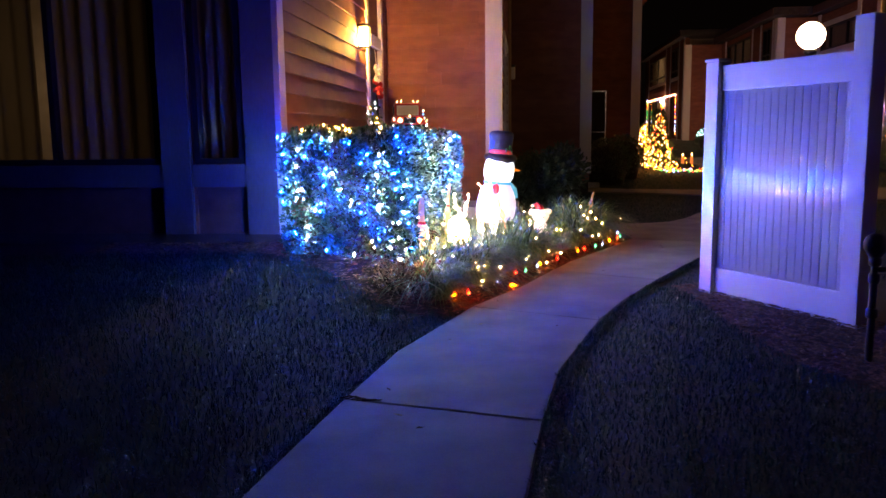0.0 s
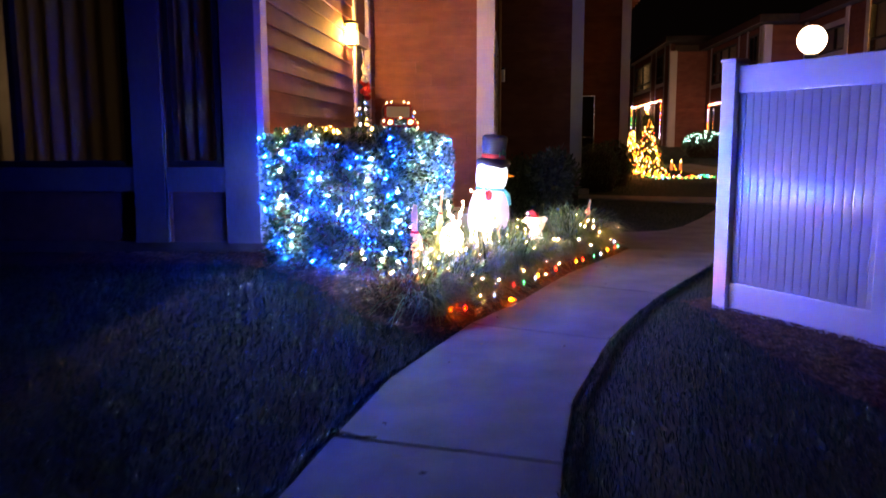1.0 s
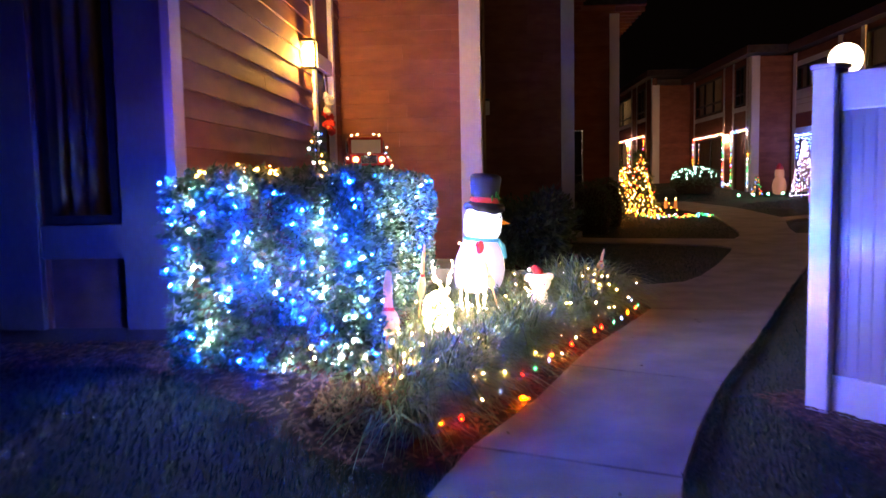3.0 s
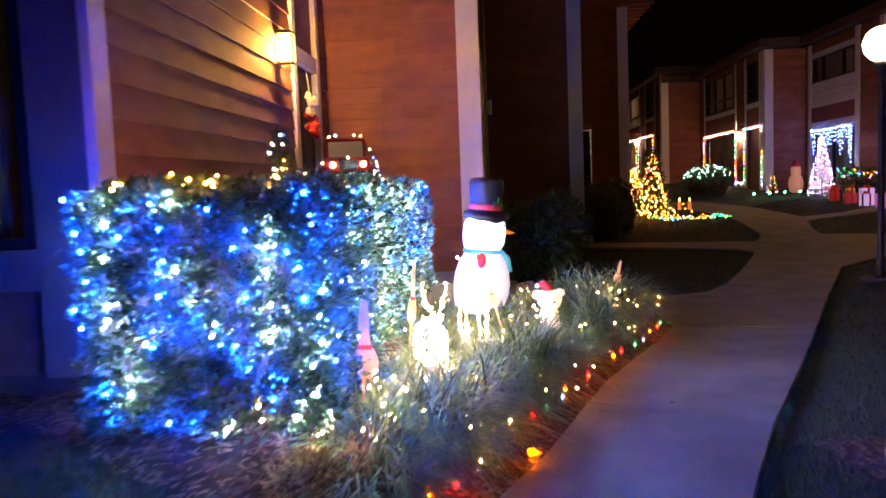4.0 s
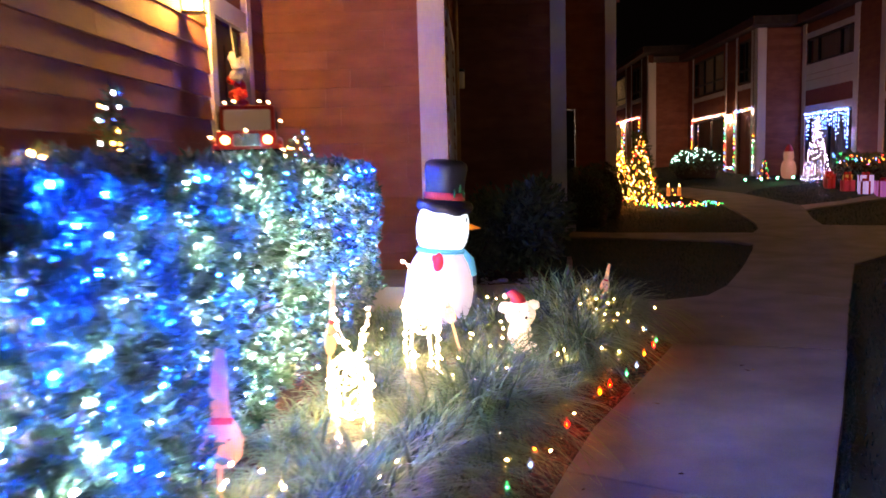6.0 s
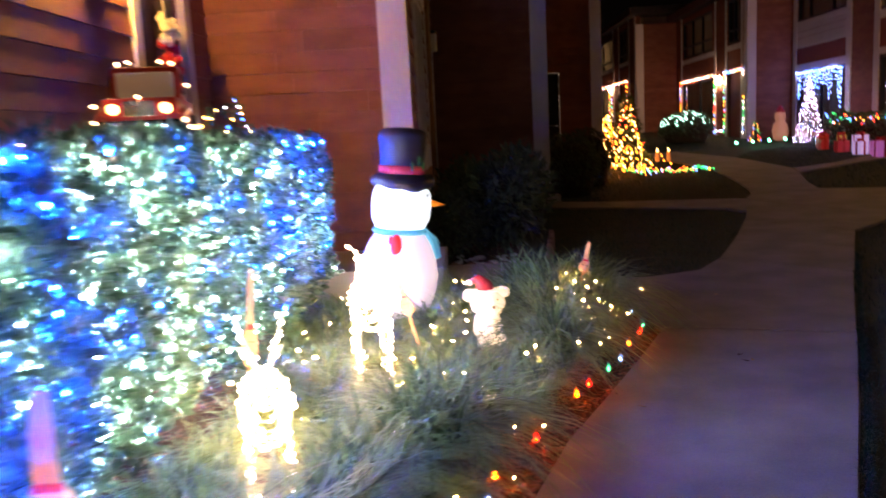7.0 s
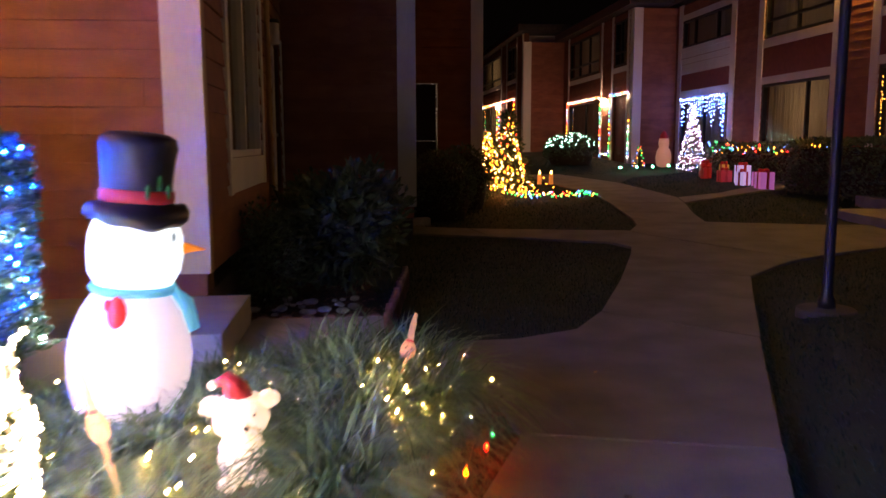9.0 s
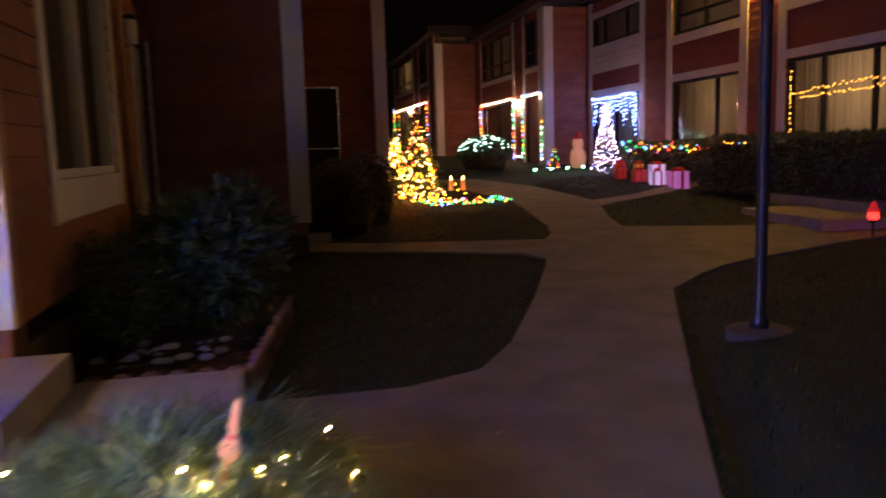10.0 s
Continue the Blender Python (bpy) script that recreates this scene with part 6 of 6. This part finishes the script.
# glow of lit rooms behind three of the far windows
for at, x, z, watts in ((FA, 4.5, 4.8, 55), (FC, 11.6, 2.3, 85), (FC, 6.9, 2.3, 50), (FA, 4.5, 2.2, 50), (F0, 1.6, 2.0, 5.0), (FB, 3.0, 4.6, 6)):
    lamp = bpy.data.lights.new("room_lamp", "POINT")
    lamp.energy, lamp.color, lamp.shadow_soft_size = watts, (1.0, 0.62, 0.32), 0.12
    ob = new("room_lamp", lamp)
    ob.matrix_world = at @ Matrix.Translation((x, 1.3, z))


# ---- yard decorations before the far houses ----
def on_land(x, y, turn=0.0):
    return Matrix.Translation((x, y, height(x, y) - 0.01)) @ Matrix.Rotation(radians(turn), 4, "Z")


def cone_tree():
    """A bare cone of light strings hung from a pole."""
    root = empty("cone_light_tree", on_land(12.75, 26.6), "tall cone tree made of white light strings on the lawn", "light tree")
    hgt, r0 = 1.95, 0.42
    bm = bmesh.new()
    tube(bm, [(0, 0, 0), (0, 0, hgt)], 0.012, 8)
    part("pole", bm, CHROME, root)
    bm = bmesh.new()
    tube(bm, [(r0 * math.cos(a), r0 * math.sin(a), 0.02) for a in (2 * math.pi * k / 24 for k in range(25))], 0.006, 6)
    part("base_ring", bm, CHROME, root)
    rnd = random.Random(121)
    sets = {}
    palette = [("white", glow("tree_white_bulb", (0.86, 0.66, 1.0), 48))] * 4 + [("pink", glow("tree_pink_bulb", (1.0, 0.25, 0.65), 60)), ("blue", FAR_MIX[1][1])]
    for k in range(26):
        a = 2 * math.pi * k / 26
        bm = bmesh.new()
        tube(bm, [(r0 * math.cos(a), r0 * math.sin(a), 0.02), (0, 0, hgt)], 0.003, 4)
        part("strand", bm, GREEN_WIRE, root)
        for i in range(21):
            s = (i + rnd.uniform(0.0, 1.0)) / 22
            word, m = rnd.choice(palette)
            if rnd.random() < 0.45:
                continue
            sets.setdefault(word, (m, []))[1].append((r0 * (1 - s) * math.cos(a), r0 * (1 - s) * math.sin(a), 0.04 + (hgt - 0.04) * s))
    for word, (m, ps) in sets.items():
        ob = new(word + "_bulbs", bulb_mesh(word + "_bulbs", ps, 0.0105, m, 1.0))
        ob.parent = root
        tagged(ob, "glowing %s bulbs" % word, kind="stuff")


cone_tree()
FIR_GOLD, FIR_WARM = glow("fir_gold_bulb", (1.0, 0.20, 0.012), 18), glow("fir_warm_bulb", (1.0, 0.40, 0.10), 45)
little_tree(on_land(6.3, 22.85), 1.75, 0.50, "bushy fir covered in warm and coloured lights on the lawn", [("gold", FIR_GOLD)] * 4 + [("white", FIR_WARM)] * 3 + [("red", FAR_MIX[3][1])], 122, 44, 12, 0.019, "lit_fir_tree")
little_tree(on_land(6.02, 23.5), 1.35, 0.42, "smaller fir covered in warm white lights", [("gold", FIR_GOLD), ("warm", FIR_WARM)], 123, 34, 8, 0.021, "lit_fir_tree")


def net_mat():
    rnd = random.Random(125)
    sets = {}
    for k in range(95):
        x, y = rnd.uniform(6.1, 7.85), rnd.uniform(21.3, 22.3)
        if y < 21.2 + 0.5 * max(0, x - 7.3):
            continue
        word, m = rnd.choice(FAR_MIX[1:] + [FAR_MIX[2]])
        sets.setdefault(word, (word, m, []))[2].append((x, y, height(x, y) + 0.06))
    warm = [(rnd.gauss(6.35, 0.35), rnd.gauss(22.3, 0.15), 0.33 + abs(rnd.gauss(0, 0.12))) for _ in range(26)]
    sets["warm"] = ("warm", FAR_MIX[4][1], warm)
    string_lights("net_lights", list(sets.values()), "multicoloured net lights spread over the grass", 0.014)


net_mat()


def candle(x, y):
    root = empty("candle_light", on_land(x, y), "small yellow plastic candle light on a stake", "candle light", "candle lights")
    bm = bmesh.new()
    tube(bm, [(0, 0, -0.05), (0, 0, 0.16)], 0.012, 6)
    part("stake", bm, GREEN_WIRE, root)
    bm = bmesh.new()
    lathe(bm, [(0.045, 0.16), (0.05, 0.17), (0.045, 0.36), (0.03, 0.38)], 12)
    part("candle", bm, glow("candle_wax", (1.0, 0.36, 0.07), 0.3, (0.8, 0.4, 0.15)), root)
    bm = bmesh.new()
    lathe(bm, [(0.012, 0.38), (0.022, 0.40), (0.014, 0.44), (0.002, 0.47)], 8)
    part("flame", bm, HEADLIGHT, root, "glowing flame-shaped tip")


for px, py in ((7.05, 23.0), (7.28, 22.9)):
    candle(px, py)


def solar_light(x, y, m):
    root = empty("solar_light", on_land(x, y), "small solar stake light glowing pale green", "solar light", "solar stake lights")
    bm = bmesh.new()
    tube(bm, [(0, 0, -0.05), (0, 0, 0.11)], 0.008, 6)
    part("stake", bm, BLACK_METAL, root)
    bm = bmesh.new()
    lathe(bm, [(0.022, 0.10), (0.032, 0.105), (0.032, 0.155), (0.022, 0.16)], 10)
    part("lens", bm, m, root, "glowing lens")
    bm = bmesh.new()
    lathe(bm, [(0.04, 0.162), (0.045, 0.168), (0.03, 0.185), (0.01, 0.19)], 12)
    part("cap", bm, BLACK_METAL, root)


SOLAR = glow("solar_lens", (0.10, 1.0, 0.40), 30)
for k in range(4):
    solar_light(10.95 + 0.52 * k, 27.3 + 0.05 * k, SOLAR)


def round_bush(name, x, y, r, hgt, label, seed, count=2600, size=(0.04, 0.075), lit=None):
    root = empty(name, on_land(x, y), label, "bush")
    rnd = random.Random(seed)
    pts, nrm, tops = [], [], []
    for _ in range(count):
        d = Vector((rnd.gauss(0, 1), rnd.gauss(0, 1), abs(rnd.gauss(0, 1)) * 0.9 - 0.35)).normalized()
        k = 1 + 0.10 * noise.noise(d * 3 + Vector((seed, 0, 0))) - abs(rnd.gauss(0, 0.06))
        pts.append((d.x * r * k, d.y * r * k, max(0.02, hgt * (0.48 if d.z > 0 else 0.48 * (1 + 0.9 * min(0.0, d.z) * 1.6)) + max(0.0, d.z) * hgt * 0.52 * k)))
        nrm.append(tuple(d))
        if d.z > 0.25:
            tops.append((d.x * r * 1.02, d.y * r * 1.02, hgt * 0.42 + d.z * hgt * 0.6))
    ob = new("leaves", leaves("leaves", pts, nrm, size, DARK_LEAF, seed))
    ob.parent = root
    tagged(ob, kind="stuff")
    bm = bmesh.new()
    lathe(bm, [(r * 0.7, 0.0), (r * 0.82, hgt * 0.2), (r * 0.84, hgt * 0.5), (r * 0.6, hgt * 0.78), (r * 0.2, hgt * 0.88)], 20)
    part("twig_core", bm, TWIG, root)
    if lit:
        ob = new("white_bulbs", bulb_mesh("white_bulbs", rnd.sample(tops, min(lit[1], len(tops))), 0.016, lit[0]))
        ob.parent = root
        tagged(ob, "glowing pale green-white bulbs", kind="stuff")


round_bush("round_bush", 10.75, 30.6, 0.85, 1.0, "round clipped bush with white lights on top", 131, 2600, (0.05, 0.09), (glow("bush_white_bulb", (0.45, 1.0, 0.75), 14), 95))
round_bush("round_bush", 4.05, 19.35, 0.58, 1.12, "dark round bush beside the house wall", 132, 3200)
round_bush("round_bush", 4.75, 20.6, 0.50, 1.15, "dark round bush beside the house corner", 133, 2600)
bm = bmesh.new()
box(bm, -0.2, 0.2, -0.1, 0.1, -0.05, 0.12, 0.03)
whole("stone_block", bm, PEBBLE, "pale low stone block beside the path", "stone", on_land(3.55, 18.75, 10))


def hedge_far():
    at = GRID @ Matrix.Translation((0, 0, 0.3))
    hedge("hedge", 9.9, 10.6, 2.0, 10.2, 0.05, 1.12, 420, DARK_LEAF, "long dark clipped hedge before the far house", 134, "fbl", (0.06, 0.11), at, 1.0)
    hedge("hedge", 10.55, 11.0, 10.6, 15.6, 0.15, 1.05, 420, DARK_LEAF, "dark clipped hedge strung with coloured lights", 135, "fl", (0.06, 0.11), at, 1.0)
    rnd = random.Random(136)
    sets = {}
    for _ in range(90):
        word, m = rnd.choice(FAR_MIX[1:])
        v = rnd.uniform(9.8, 15.4)
        sets.setdefault(word, (word, m, []))[2].append((10.52 + rnd.uniform(-0.03, 0.3), v, 1.36 - rnd.random() * 0.22 + 0.05 * math.sin(5 * v)))
    string_lights("hedge_string_lights", list(sets.values()), "multicoloured lights draped over the far hedge", 0.02, GRID)


hedge_far()


def gift_box(x, y, w, hgt, m, label):
    root = empty("gift_box", on_land(x, y, random.Random(int(x * 91)).uniform(-25, 25)), label, "gift box", "lit yard gifts")
    bm = bmesh.new()
    box(bm, -w / 2, w / 2, -w / 2, w / 2, 0, hgt, 0.01)
    part("box", bm, m, root)
    for k in range(2):
        bm = bmesh.new()
        if k:
            box(bm, -0.03, 0.03, -w / 2 - 0.006, w / 2 + 0.006, -0.002, hgt + 0.006)
        else:
            box(bm, -w / 2 - 0.005, w / 2 + 0.005, -0.03, 0.03, -0.002, hgt + 0.005)
        part("ribbon", bm, RED_CLOTH, root)
    bm = bmesh.new()
    for s in (-1, 1):
        ball(bm, (s * 0.05, 0, hgt + 0.04), 0.05, 2, (1.2, 0.6, 0.8))
    part("bow", bm, RED_CLOTH, root)


GIFT_PINK = glow("lit_pink_wrap", (0.80, 0.20, 0.75), 0.32, (0.7, 0.4, 0.65))
GIFT_RED = glow("lit_red_wrap", (0.9, 0.05, 0.06), 0.10, (0.6, 0.05, 0.06))
GIFT_GOLD = glow("lit_gold_wrap", (1.0, 0.45, 0.08), 0.22, (0.6, 0.35, 0.1))
GIFT_LILAC = glow("lit_lilac_wrap", (0.70, 0.50, 1.0), 0.55, (0.6, 0.5, 0.7))
for k, (m, w, hh, word) in enumerate(((GIFT_RED, 0.30, 0.40, "red"), (GIFT_RED, 0.24, 0.30, "red"), (GIFT_GOLD, 0.20, 0.45, "gold"), (GIFT_RED, 0.32, 0.32, "red"), (GIFT_LILAC, 0.34, 0.50, "lilac"), (GIFT_LILAC, 0.28, 0.36, "lilac"), (GIFT_PINK, 0.42, 0.40, "pink"), (GIFT_PINK, 0.36, 0.44, "pink"))):
    gp = uvp(9.95 - 0.22 * (k % 2), 14.25 - 0.50 * k - 0.06 * math.sin(7 * k))
    gift_box(gp.x, gp.y, 0.85 * w, 0.85 * hh, m, "glowing %s wrapped gift decoration on the lawn" % word)


def yard_gnome(x, y):
    """A plain lit figure with a cap, as one shape."""
    bm = bmesh.new()
    lathe(bm, [(0.10, 0.0), (0.20, 0.05), (0.24, 0.30), (0.20, 0.50), (0.13, 0.60), (0.16, 0.68), (0.155, 0.80), (0.14, 0.86), (0.10, 0.98), (0.03, 1.08)], 20)
    ob = whole("yard_statue", bm, glow("lit_statue_fabric", (0.9, 0.40, 0.25), 0.28, (0.5, 0.2, 0.15)), "dim lit figure statue with a red cap on the lawn", "statue", on_land(x, y))
    ob.data.materials.append(RED_CLOTH)
    for f in ob.data.polygons:
        if f.center.z > 0.84:
            f.material_index = 1


yard_gnome(12.95, 28.6)
little_tree(on_land(12.3, 28.9), 0.7, 0.22, "little fir with sparse coloured lights", FAR_MIX[1:], 137, 8, 14, 0.016, sparse=0.5)


# ---- porch steps and red lantern at the crossing ----
def right_steps():
    for k, (x, y, w, d, z) in enumerate(((9.85, 15.9, 6.0, 2.2, 0.29), (11.0, 16.3, 6.0, 2.6, 0.44), (13.4, 18.3, 6.0, 2.6, 0.60))):
        bm = bmesh.new()
        box(bm, 0, w, 0, d, -0.4, z - 0.0, 0.015)
        whole("step_right", bm, STEP_CONCRETE, "broad low concrete step rising to the far houses", "step", pose(x, y, 0, 0, 0, -12), kind="structure")


right_steps()


def red_lantern():
    root = empty("garden_lantern", on_land(10.12, 15.32), "small red garden lantern glowing on a black stake", "lantern")
    bm = bmesh.new()
    tube(bm, [(0, 0, -0.05), (0, 0, 0.2)], 0.014, 8)
    part("stake", bm, BLACK_METAL, root)
    bm = bmesh.new()
    lathe(bm, [(0.05, 0.2), (0.06, 0.21), (0.05, 0.23)], 12)
    part("base", bm, BLACK_METAL, root)
    bm = bmesh.new()
    lathe(bm, [(0.055, 0.232), (0.07, 0.28), (0.055, 0.33)], 12)
    part("glass", bm, glow("red_lantern_glass", (1.0, 0.02, 0.015), 5), root, "glowing red glass")
    bm = bmesh.new()
    lathe(bm, [(0.085, 0.332), (0.08, 0.345), (0.045, 0.39), (0.045, 0.42), (0.012, 0.47)], 12)
    part("cap", bm, MITTEN_CLOTH, root)


red_lantern()
